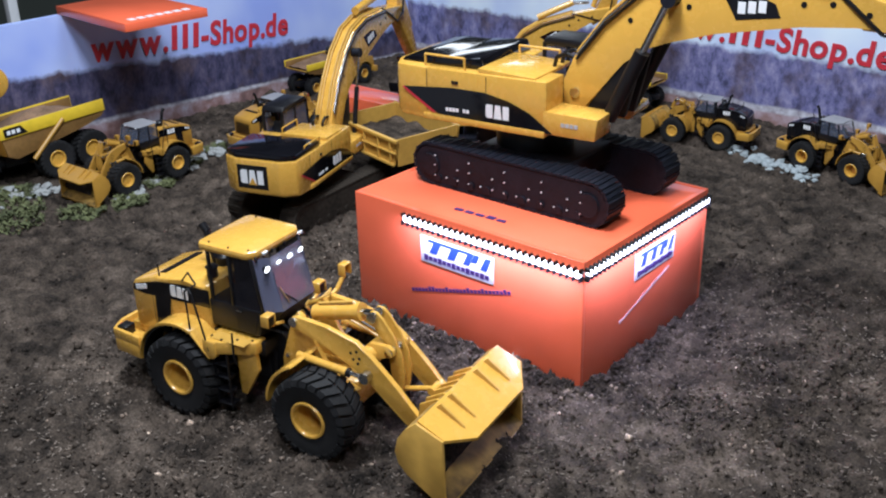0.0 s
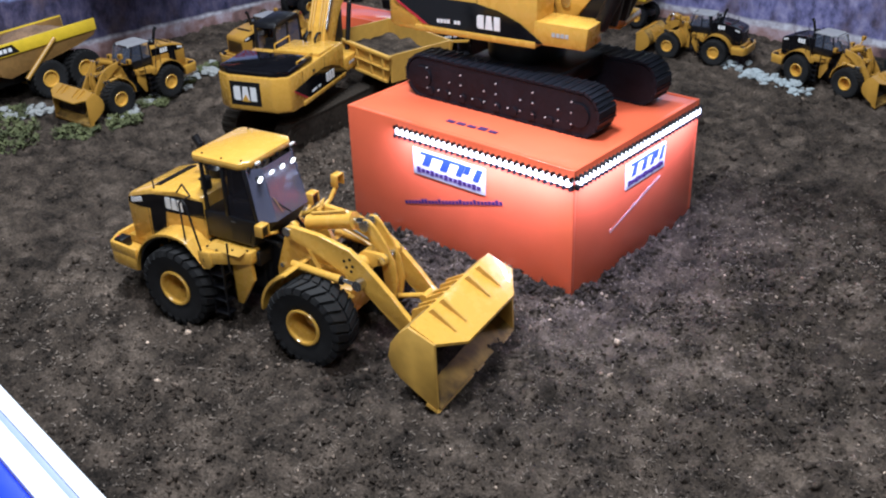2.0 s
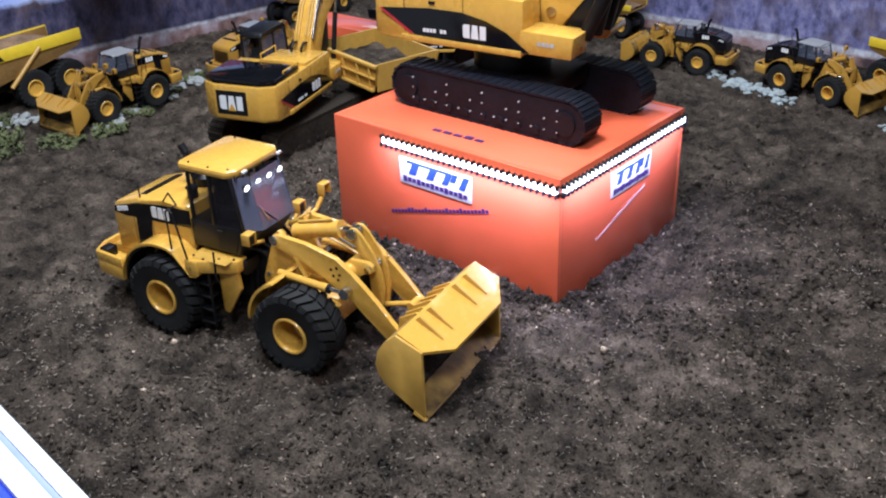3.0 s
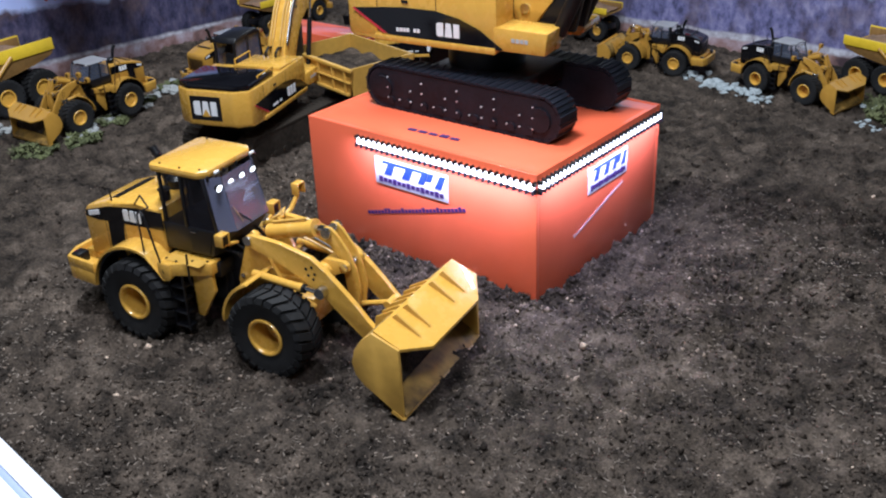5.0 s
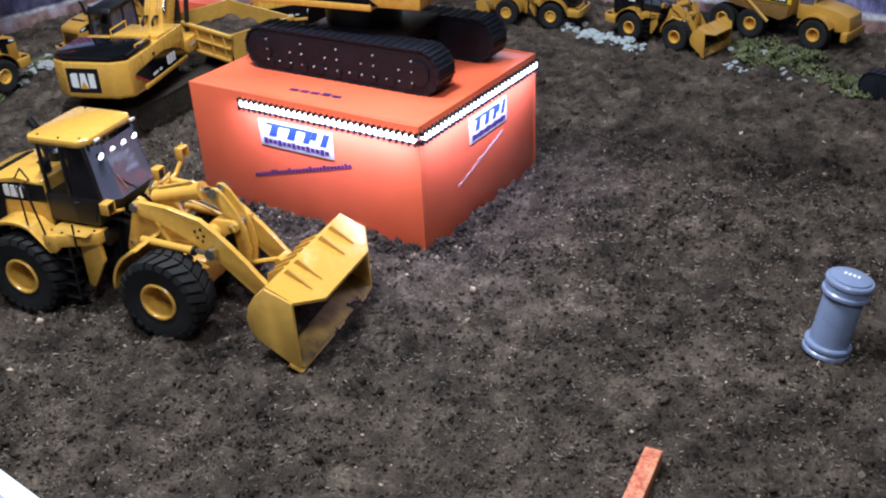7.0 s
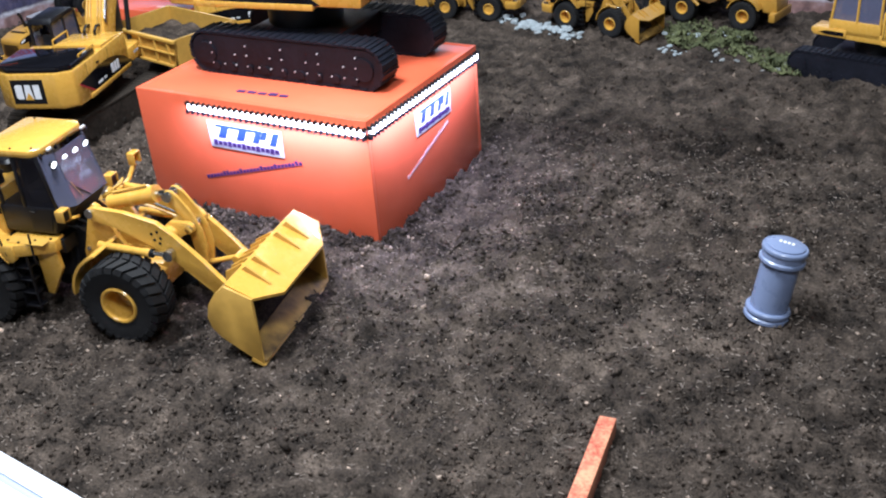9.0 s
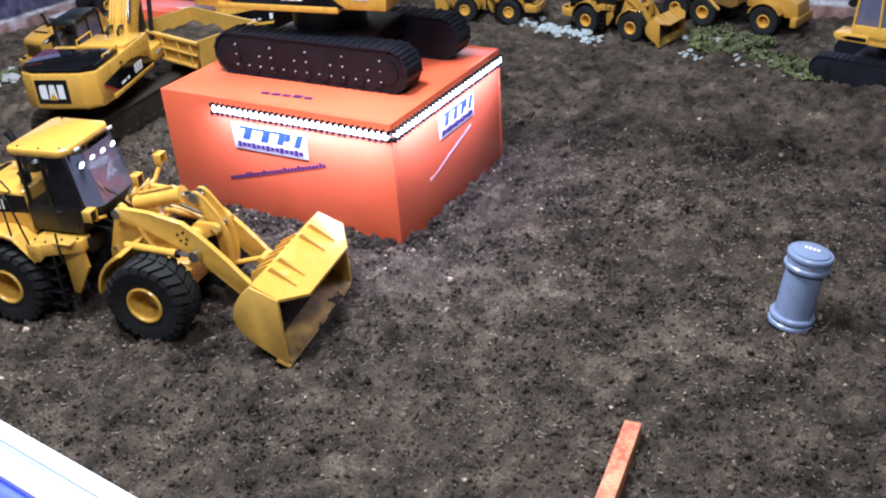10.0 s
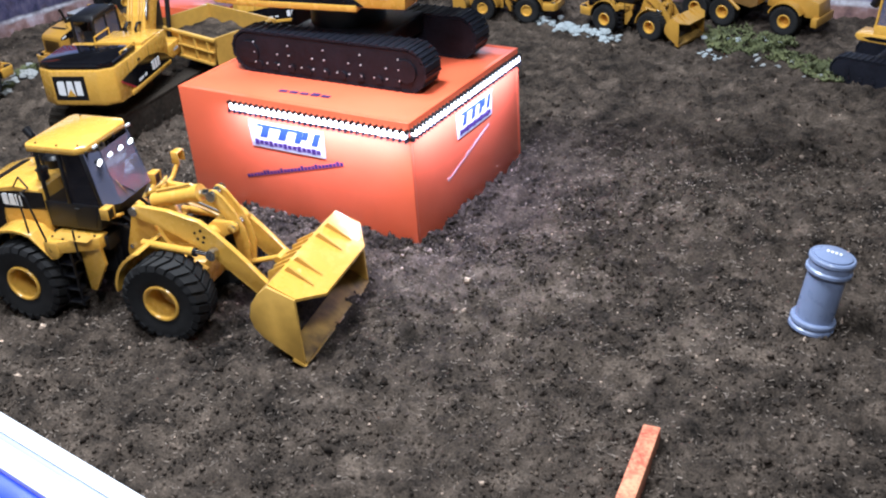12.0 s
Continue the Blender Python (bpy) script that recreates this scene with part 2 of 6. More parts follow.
def banner_material(name, wood_top, wood_foot, road, fall=(0.0, 0.0), light_lift=0.0):
    """A printed landscape: bright sky, dark wood, pinkish quarry; the wood's lines may fall along y. The last number
    brightens wood and sky in place of light.
    """
    m = bpy.data.materials.new(name)
    m.use_nodes = True
    nt = m.node_tree
    b = nt.nodes["Principled BSDF"]
    b.inputs["Roughness"].default_value = 0.45
    tc = nt.nodes.new("ShaderNodeTexCoord")
    sep = nt.nodes.new("ShaderNodeSeparateXYZ")
    nt.links.new(tc.outputs["Object"], sep.inputs[0])

    def noise_node(scale, detail, rough=0.6):
        n = nt.nodes.new("ShaderNodeTexNoise")
        n.inputs["Scale"].default_value, n.inputs["Detail"].default_value, n.inputs["Roughness"].default_value = scale, detail, rough
        nt.links.new(tc.outputs["Object"], n.inputs["Vector"])
        return n

    def ramp(src, stops):
        r = nt.nodes.new("ShaderNodeValToRGB")
        while len(r.color_ramp.elements) < len(stops):
            r.color_ramp.elements.new(0.5)
        for e, (p, c) in zip(r.color_ramp.elements, stops):
            e.position, e.color = p, (*c, 1)
        nt.links.new(src, r.inputs[0])
        return r.outputs[0]

    def mix(fac, a, b2):
        x = nt.nodes.new("ShaderNodeMix")
        x.data_type = "RGBA"
        nt.links.new(fac, x.inputs[0])
        nt.links.new(a, x.inputs[6])
        nt.links.new(b2, x.inputs[7])
        return x.outputs[2]

    def edge(height, width, rough_scale, amount, slope=0.0):
        """1 above the ragged line at that height."""
        n = noise_node(rough_scale, 6)
        a = nt.nodes.new("ShaderNodeMath")
        a.operation = "MULTIPLY_ADD"
        nt.links.new(n.outputs["Fac"], a.inputs[0])
        a.inputs[1].default_value = -amount
        lift = nt.nodes.new("ShaderNodeMath")
        lift.operation = "MULTIPLY_ADD"
        lift.inputs[1].default_value = slope
        nt.links.new(sep.outputs[1], lift.inputs[0])
        nt.links.new(sep.outputs[2], lift.inputs[2])
        nt.links.new(lift.outputs[0], a.inputs[2])
        r = nt.nodes.new("ShaderNodeMapRange")
        r.inputs["From Min"].default_value, r.inputs["From Max"].default_value = height - amount / 2 - width, height - amount / 2 + width
        nt.links.new(a.outputs[0], r.inputs["Value"])
        return r.outputs[0]

    quarry = ramp(noise_node(14, 6).outputs["Fac"], [(0.3, (0.07, 0.045, 0.055)), (0.45, (0.27, 0.16, 0.15)), (0.58, (0.42, 0.32, 0.36)), (0.68, (0.55, 0.52, 0.62))])
    # bare autumn wood: bluish gloom, brown crowns and paler stems
    crowns = noise_node(30, 8, 0.75)
    stretch = nt.nodes.new("ShaderNodeMapping")
    stretch.inputs["Scale"].default_value = (1.05, 1.05, 0.62)
    nt.links.new(tc.outputs["Object"], stretch.inputs["Vector"])
    nt.links.new(stretch.outputs[0], crowns.inputs["Vector"])
    gloom = ramp(crowns.outputs["Fac"], [(0.36, (0.012 + light_lift * 0.06, 0.014 + light_lift * 0.06, 0.036 + light_lift * 0.12)), (0.50, (0.055 + light_lift * 0.16, 0.052 + light_lift * 0.16, 0.105 + light_lift * 0.34)), (0.70, (0.14 + light_lift * 0.34, 0.115 + light_lift * 0.34, 0.18 + light_lift * 0.5))])
    leaf = ramp(noise_node(60, 6, 0.7).outputs["Fac"], [(0.35, (0.030, 0.020, 0.018)), (0.64, (0.14, 0.085, 0.06))])
    where = ramp(noise_node(8, 3).outputs["Fac"], [(0.47, (0, 0, 0)), (0.62, (0.55, 0.55, 0.55))])
    trees = mix(where, gloom, leaf)
    sky = ramp(noise_node(3, 3).outputs["Fac"], [(0.35, (0.32 + light_lift * 0.25, 0.42 + light_lift * 0.25, 0.92)), (0.65, (0.52 + light_lift * 0.4, 0.62 + light_lift * 0.4, 1.0))])
    pale = ramp(noise_node(40, 4).outputs["Fac"], [(0.35, (0.30, 0.27, 0.32)), (0.6, (0.62, 0.62, 0.70))])
    c = mix(edge(road, 0.004, 12, 0.016, fall[1]), quarry, pale)
    c = mix(edge(wood_foot, 0.004, 16, 0.014, fall[1]), c, trees)
    c = mix(edge(wood_top, 0.008, 22, 0.045, fall[0]), c, sky)
    nt.links.new(c, b.inputs["Base Color"])
    return m


def wall(name, c, s, material, label):
    bm = bmesh.new()
    block(bm, c, s)
    return tagged(part(name, bm, material, smooth=0), label, "banner wall", kind="structure")


BANNER_W = banner_material("landscape_print_west", 0.217, 0.075, 0.066, (0.088, 0.046), light_lift=0.08)
# north print painted lighter and bluer to make up for weak lamp light
BANNER_N = banner_material("landscape_print_north", 0.182, 0.046, 0.030, light_lift=0.74)
wall("wall_west", (WALL_X - 0.01, 0.1, 0.108), (0.02, 2.64, 0.476), BANNER_W, "printed landscape banner with quarry, wood and bright sky")
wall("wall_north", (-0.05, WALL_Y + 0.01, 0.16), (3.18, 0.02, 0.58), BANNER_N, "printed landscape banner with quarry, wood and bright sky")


GLYPHS = {}


def glyph(ch, cap, bold=0.028, lean=0.10):
    """One letter of the built-in font as a thin raised mesh, its left foot at the origin, standing in the xz plane."""
    key = (ch, cap, bold, lean)
    if key not in GLYPHS:
        curve = bpy.data.curves.new("letter", "FONT")
        curve.body, curve.size, curve.shear, curve.offset, curve.extrude = ch, cap / 0.72, lean, bold * cap, 0.0006
        curve.resolution_u = 4
        ob = bpy.data.objects.new("letter", curve)
        me = bpy.data.meshes.new_from_object(ob)
        bpy.data.objects.remove(ob)
        bpy.data.curves.remove(curve)
        xs = [v.co.x for v in me.vertices]
        me.transform(Matrix.Rotation(radians(90), 4, "X") @ Matrix.Translation((-min(xs), 0, 0)))
        GLYPHS[key] = (me, max(xs) - min(xs))
    return GLYPHS[key]


def letter_row(parent, words, cap, length, material, m=None, bold=0.042, lean=0.08, gap=0.07):
    """Letters side by side, stretched to the length; '#' stands for a plain bar in place of a mark's initial."""
    m = m or Matrix()
    row, x = [], 0.0
    for ch in words:
        if ch == " ":
            x += cap * 0.4
            continue
        me, w = (None, cap * 0.52) if ch == "#" else glyph(ch, cap, bold, lean)
        row.append((me, x, w))
        x += w + cap * gap
    k = length / (x - cap * gap)
    for me, x, w in row:
        if me is None:
            bm = bmesh.new()
            d = cap * lean
            plate(bm, [(w * 0.24, 0), (w * 0.80, 0), (w * 0.80 + d, cap), (w * 0.24 + d, cap)], -0.0006, 0.0006)
            ob = part("letter_bar", bm, material, parent, smooth=0)
        else:
            if not me.materials:
                me.materials.append(material)
            ob = new("letter", me)
            ob.parent = parent
        ob.matrix_basis = m @ Matrix.Translation((x * k, 0, 0)) @ Matrix.Diagonal((k, 1, 1, 1))


def banner_writing(name, m, length, cap):
    t = thing(name, m, "bold red web address printed on the landscape banner", "banner print")
    letter_row(t, "www.###-Shop.de", cap, length, RED)
    return t


# ---- the hall round the table ----
def hall():
    plain = mat("hall_paint", (0.15, 0.17, 0.15), 0.8, var=0.1, scale=2)
    floor_m = mat("hall_carpet", (0.10, 0.10, 0.12), 0.95, var=0.25, scale=40)
    for name, c, s, m in (("floor", (0, 0, -0.82), (11, 11, 0.04), floor_m), ("ceiling", (0, 0, 3.6), (11, 11, 0.04), plain),
                          ("wall_hall_north", (0, 5.5, 1.4), (11, 0.04, 4.4), plain), ("wall_hall_south", (0, -5.5, 1.4), (11, 0.04, 4.4), plain),
                          ("wall_hall_east", (5.5, 0, 1.4), (0.04, 11, 4.4), plain), ("wall_hall_west", (-5.5, 0, 1.4), (0.04, 11, 4.4), plain)):
        bm = bmesh.new()
        block(bm, c, s)
        tagged(part(name, bm, m, smooth=0), "plain grey surface of the trade-fair hall", "hall", kind="structure")


hall()


def hall_post():
    """A pale post of the next stand, seen over the banner."""
    t = thing("stand_post", pose(-2.30, 0.36, -0.80), "slim pale post of the next stand behind the banner", "post")
    bm = bmesh.new()
    block(bm, (0, 0, 1.2), (0.030, 0.030, 2.4), bevel=0.003)
    part("post", bm, WHITE, t)
    bm = bmesh.new()
    block(bm, (0, 0, 0.006), (0.14, 0.14, 0.012), bevel=0.002)
    part("foot_plate", bm, WHITE, t)


hall_post()


def display_table():
    """The table under the peat."""
    t = thing("display_table", None, "white exhibition table that carries the peat", "table")
    bm = bmesh.new()
    block(bm, (-0.07, 0.22, -0.06), (3.16, 2.36, 0.05))
    part("table_top", bm, WHITE, t, smooth=0)
    for x in (-1.5, 1.35):
        for y in (-0.85, 1.25):
            bm = bmesh.new()
            block(bm, (x, y, -0.44), (0.06, 0.06, 0.72), bevel=0.004)
            part("table_leg", bm, WHITE, t)
    return t


display_table()


def barrier():
    """A waist-high panel before the table, with a broad white and blue top rail."""
    t = thing("barrier_panel", pose(-0.30, -0.8868, 0.49, 0, 0, -6.7), "glossy white barrier rail with grey-blue line and blue band", "barrier")
    for name, y0, y1, z, m in (("rail_edge", 0.0, -0.0012, -0.002, BLACK), ("rail_inner", -0.0012, -0.0105, 0.0, RAIL_WHITE), ("rail_line", -0.0105, -0.0142, -0.0008, RAIL_LINE), ("rail_outer", -0.0142, -0.0265, 0.0, RAIL_WHITE), ("rail_band", -0.0265, -0.038, -0.003, RAIL_BLUE), ("rail_back", -0.038, -0.16, -0.006, NAVY)):
        bm = bmesh.new()
        block(bm, (0.5, (y0 + y1) / 2, z - 0.012), (3.4, abs(y1 - y0), 0.024), bevel=0.0004)
        part(name, bm, m, t)
    bm = bmesh.new()
    block(bm, (0.5, -0.10, -0.66), (3.4, 0.03, 1.27))
    part("panel", bm, RAIL_WHITE, t, smooth=0)
    return t


RAIL_WHITE = mat("white_lacquer", (0.60, 0.62, 0.68), 0.30, var=0.03)
RAIL_LINE = mat("grey_blue_line", (0.24, 0.29, 0.47), 0.4, var=0.05)
RAIL_BLUE = mat("bright_blue_lacquer", (0.02, 0.05, 0.75), 0.3, var=0.1)
barrier()
banner_writing("banner_lettering", Matrix.Translation((WALL_X + 0.002, 0.224, 0.217)) @ Matrix.Rotation(radians(90), 4, "Z") @ Matrix.Rotation(radians(4.3), 4, "Y"), 0.655, 0.066)
banner_writing("banner_lettering", Matrix.Translation((-0.728, WALL_Y - 0.003, 0.203)) @ Matrix.Rotation(radians(1.2), 4, "Y"), 0.672, 0.062)


# ---- machines: outlines in the real machine's metres, built at 1:14.5 ----
K = 1 / 14.5


def brand_plate(parent, m, w, h, ground):
    """A badge: white blocks with a yellow triangle on a dark plate."""
    bm = bmesh.new()
    if ground:
        plate(bm, [(-w * 0.62, -h * 0.85), (w * 0.62, -h * 0.85), (w * 0.62, h * 0.85), (-w * 0.62, h * 0.85)], 0, 0.004)
        bm.transform(m)
        p = part("badge_plate", scaled(bm, K), BLACK, parent, smooth=0)
    else:
        p = parent
    bm = bmesh.new()
    s = w / 3
    for pts in ([(-1.45, -0.8), (-1.25, -1), (-0.62, -1), (-0.62, 1), (-1.25, 1), (-1.45, 0.8)],
                [(-0.46, -1), (0.46, -1), (0.30, 1), (-0.30, 1)],
                [(0.62, -1), (1.35, -1), (1.35, 1), (0.62, 1)]):
        plate(bm, [(x * s, z * h / 2) for x, z in pts], -0.012, -0.004 if ground else 0.0)
    bm.transform(m)
    part("badge_letters", scaled(bm, K), WHITE, p, "white block badge", smooth=0)
    if ground:
        bm = bmesh.new()
        plate(bm, [(-0.5 * s, -h * 0.56), (0.5 * s, -h * 0.56), (0, -h * 0.05)], -0.018, -0.013)
        bm.transform(m)
        part("badge_triangle", scaled(bm, K), YELLOW, p, smooth=0)


def make_wheel(name, m, parent, r=0.93, w=0.76, lugs=24):
    """A loader tyre with deep slanting lugs, and its rim."""
    bm = bmesh.new()
    ri = r * 0.425
    prof = [(ri, -w * 0.42), (r * 0.56, -w * 0.49), (r * 0.80, -w * 0.50), (r * 0.90, -w * 0.45), (r * 0.925, -w * 0.03), (r * 0.925, w * 0.03), (r * 0.90, w * 0.45), (r * 0.80, w * 0.50), (r * 0.56, w * 0.49), (ri, w * 0.42)]
    pitch = 2 * math.pi / lugs
    rows = []
    for i in range(2 * lugs):
        row = []
        for q, y in prof:
            a = pitch * (i // 2 + (0.68 if i % 2 else 0.0) + (1.5 * abs(y) / w if q > r * 0.7 else 0.75))
            row.append(bm.verts.new((q * math.cos(a), y, q * math.sin(a))))
        rows.append(row)
    blocks = []
    for i in range(2 * lugs):
        p, q = rows[i], rows[(i + 1) % (2 * lugs)]
        for j in range(len(prof) - 1):
            f = bm.faces.new((p[j], p[j + 1], q[j + 1], q[j]))
            if i % 2 == 0 and j in (2, 3, 5, 6):
                blocks.append(f)
    # the lugs rise out of the tread
    out = bmesh.ops.extrude_face_region(bm, geom=blocks)
    bmesh.ops.delete(bm, geom=blocks, context="FACES")
    for v in out["geom"]:
        if isinstance(v, bmesh.types.BMVert):
            k = 1 + 0.075 * r / math.hypot(v.co.x, v.co.z) * (1.0 if abs(v.co.y) < w * 0.48 else 0.5)
            v.co.x, v.co.z = v.co.x * k, v.co.z * k
            v.co.y *= 1.05
    tyre_bm = scaled(bm, K)
    t = part(name, tyre_bm, RUBBER, parent, "black rubber tyre with deep lugs", smooth=35)
    bm = bmesh.new()
    # a lipped ring, and the deep dish with the hub inside it
    lathe(bm, [(ri * 1.02, -w * 0.40), (ri * 1.06, -w * 0.46), (ri * 1.00, -w * 0.50), (ri * 0.90, -w * 0.495), (ri * 0.86, -w * 0.45), (ri * 0.82, w * 0.16), (ri * 0.50, w * 0.22), (ri * 0.46, w * 0.08), (ri * 0.30, w * 0.06), (0.0, w * 0.06)], 32, caps=False)
    lathe(bm, [(ri * 1.02, w * 0.40), (ri * 1.06, w * 0.46), (ri * 1.00, w * 0.50), (ri * 0.90, w * 0.495), (ri * 0.86, w * 0.45), (ri * 0.80, w * 0.30), (0.0, w * 0.30)], 32, caps=False)
    for i in range(12):
        a = 2 * math.pi * i / 12
        rod(bm, (ri * 0.66 * math.cos(a), w * 0.12, ri * 0.66 * math.sin(a)), (ri * 0.66 * math.cos(a), w * 0.22, ri * 0.66 * math.sin(a)), ri * 0.055, seg=6)
    part("rim", scaled(bm, K), YELLOW, t, "yellow steel rim")
    t.matrix_basis = m
    return t


def copy_part(ob, m):
    """A second wheel and the like, on the same meshes and under the same thing."""
    o = new(ob.name.split(".")[0], ob.data)
    o.parent, o.matrix_basis = ob.parent, m
    if "label" in ob:
        tagged(o, ob["label"])
    for c in ob.children:
        q = new(c.name.split(".")[0], c.data)
        q.parent, q.matrix_basis = o, c.matrix_basis
        if "label" in c:
            tagged(q, c["label"])
    return o


def km(x, y, z, rx=0, ry=0, rz=0):
    return pose(x * K, y * K, z * K, rx, ry, rz)


def wheel_loader(m, label):
    t = thing("wheel_loader", m, label, "wheel loader")

    def add(name, bm, material=YELLOW, parent=None, label="", smooth=30):
        return part(name, scaled(bm, K), material, parent or t, label, smooth)

    def line(name, pts, r, material=BLACK, parent=None, label=""):
        bm = bmesh.new()
        pipe_run(bm, pts, r)
        return add(name, bm, material, parent, label)

    # wheels
    w = make_wheel("tyre", km(1.725, -1.08, 0.875), t)
    for x, y in ((1.725, 1.08), (-1.725, -1.08), (-1.725, 1.08)):
        copy_part(w, km(x, y, 0.875, 0, 17 * x + 9 * y, 0))
    for x in (1.725, -1.725):
        bm = bmesh.new()
        rod(bm, (x, -0.9, 0.875), (x, 0.9, 0.875), 0.24)
        block(bm, (x, 0, 0.875), (0.62, 0.7, 0.6), bevel=0.1)
        add("axle", bm, STEEL_DARK)

    # rear frame, engine hood
    bm = bmesh.new()
    block(bm, (-1.7, 0, 1.15), (3.5, 0.9, 0.7), bevel=0.05)
    block(bm, (-0.2, 0, 1.1), (0.7, 0.7, 1.2), bevel=0.05)
    block(bm, (-0.55, 0, 1.72), (1.5, 1.5, 0.34), bevel=0.03)
    add("rear_frame", bm, BLACK)
    bm = bmesh.new()
    plate(bm, [(-3.42, 1.42), (-3.44, 2.42), (-3.34, 2.58), (-2.66, 2.80), (-1.9, 2.88), (-1.16, 2.90), (-1.16, 1.42)], -0.80, 0.80, bevel=0.075)
    hood = add("engine_hood", bm)
    for s in (-1, 1):
        bm = bmesh.new()
        plate(bm, [(-3.38, 2.34), (-3.36, 2.48), (-2.66, 2.68), (-1.9, 2.78), (-1.14, 2.80), (-1.14, 2.40), (-2.28, 2.34), (-2.38, 1.46), (-2.78, 1.46), (-2.74, 2.32), (-3.05, 2.30)], s * 0.80 - 0.006, s * 0.80 + 0.006)
        add("hood_stripe", bm, HOOD_BLACK, hood, "black side stripe", smooth=0)
        for xs in (-2.28, -2.82, -1.55):
            bm = bmesh.new()
            plate(bm, [(xs, 1.46), (xs + 0.014, 1.46), (xs + 0.014, 2.33), (xs, 2.33)], s * 0.80 - 0.004, s * 0.80 + 0.004)
            add("panel_gap", bm, BLACK, hood, smooth=0)
    bm = bmesh.new()
    block(bm, (0, 0, 0), (0.17, 1.16, 0.05), pose(-2.63, 0, 2.80, 0, -14))
    add("hood_grille", bm, BLACK, hood, "black air grille")
    for i in range(3):
        bm = bmesh.new()
        block(bm, (-0.05 + i * 0.05, 0, 0.030), (0.016, 1.0, 0.012), pose(-2.63, 0, 2.80, 0, -14))
        add("grille_slat", bm, STEEL_DARK, hood, smooth=0)
    for s in (-1, 1):
        brand_plate(hood, Matrix.Translation((-1.98, s * 0.81, 2.57)) @ Matrix.Rotation(0 if s < 0 else math.pi, 4, "Z"), 0.52, 0.26, False)
        for i in range(4):
            bm = bmesh.new()
            block(bm, (-3.24 + i * 0.085, s * 0.812, 2.43 + i * 0.022), (0.066, 0.012, 0.11))
            add("number_bar", bm, WHITE, hood, smooth=0)
    for i in range(8):
        bm = bmesh.new()
        block(bm, (-3.435, 0, 1.6 + i * 0.09), (0.04, 1.2, 0.04))
        add("rear_grille_slat", bm, BLACK, hood)
    # counterweight: a heavy casting with a rim, the tail lamps sunk behind it
    plan = [(-3.98, -0.80), (-3.80, -1.20), (-2.95, -1.28), (-2.95, 1.28), (-3.80, 1.20), (-3.98, 0.80)]
    bm = bmesh.new()
    plate(bm, plan, 0.88, 1.26, bevel=0.06, axis="z")
    block(bm, (-3.2, 0, 1.34), (0.9, 1.5, 0.24), bevel=0.03)
    cw = add("counterweight", bm)
    bm = bmesh.new()
    for a, b in zip(plan[:2] + plan[3:5] + plan[5:], plan[1:3] + plan[4:6] + plan[:1]):
        d = (Vector((*b, 0)) - Vector((*a, 0)))
        n = Vector((-d.y, d.x, 0)).normalized() * 0.09
        if n.dot(Vector((-3.3, 0, 0)) - Vector((*a, 0))) < 0:
            n = -n
        plate(bm, [a, b, (b[0] + n.x, b[1] + n.y), (a[0] + n.x, a[1] + n.y)], 1.20, 1.44, bevel=0.02, axis="z")
    add("rim", bm, YELLOW, cw)
    for s in (-1, 1):
        bm = bmesh.new()
        block(bm, (-3.62, s * 0.98, 1.36), (0.26, 0.30, 0.26), bevel=0.03)
        lamp = add("tail_lamp", bm, BLACK, cw)
        bm = bmesh.new()
        rod(bm, (-3.74, s * 0.98, 1.40), (-3.77, s * 0.98, 1.40), 0.08, seg=14)
        add("lamp_lens", bm, RED, lamp)

    # rear fenders, platform, steps
    for s in (-1, 1):
        bm = bmesh.new()
        outer = arc(-1.725, 0.9, 1.21, 172, 70, 12) + [(-0.90, 1.56)]
        inner = [(x + 0.05 * (x > -1.2), z - 0.055) for x, z in outer[::-1]]
        y0, y1 = sorted((s * 0.72, s * 1.32))
        plate(bm, outer + inner, y0, y1, bevel=0.012)
        fender = add("rear_fender", bm)
        bm = bmesh.new()
        y0, y1 = sorted((s * 0.74, s * 1.27))
        plate(bm, arc(-1.725, 0.9, 1.15, 178, 70, 12) + arc(-1.725, 0.9, 1.11, 70, 178, 12), y0, y1)
        add("fender_liner", bm, BLACK, fender)
        # platform, narrower towards the front
        bm = bmesh.new()
        top = [(-1.0, s * 0.60), (-1.0, s * 1.31), (-0.70, s * 1.30), (0.12, s * 0.92), (0.12, s * 0.60)]
        plate(bm, top[::s], 1.66, 1.94, bevel=0.02, axis="z")
        platform = add("platform", bm)
        bm = bmesh.new()
        plate(bm, [(-0.98, 1.92), (-0.66, 1.92), (-0.66, 1.60), (-0.74, 1.54), (-0.92, 1.52)], *sorted((s * 1.20, s * 1.315)), bevel=0.012)
        add("platform_step", bm, YELLOW, platform)
        bm = bmesh.new()
        block(bm, (-0.44, s * 1.02, 1.945), (0.9, 0.30, 0.012))
        add("tread_plate", bm, YELLOW_DUSTY, platform, smooth=0)
        for x, y in ((-0.9, 1.1), (-0.6, 1.15), (-0.3, 1.0), (0.0, 0.88)):
            bm = bmesh.new()
            rod(bm, (x, s * y, 1.94), (x, s * y, 1.97), 0.028, seg=8)
            add("bolt", bm, BLACK, platform)
        bm = bmesh.new()
        plate(bm, [(-0.46, 1.70), (0.06, 1.70), (0.10, 1.25), (-0.30, 0.58), (-0.44, 0.60)], *sorted((s * 0.80, s * 0.90)), bevel=0.015)
        add("step_bracket", bm)
        bm = bmesh.new()
        for z in (0.42, 0.74, 1.06, 1.36):
            block(bm, (-0.66, s * 1.08, z), (0.36, 0.26, 0.04), bevel=0.01)
        for x in (-0.84, -0.48):
            block(bm, (x, s * 1.18, 1.0), (0.035, 0.04, 1.30))
        add("ladder", bm, BLACK)
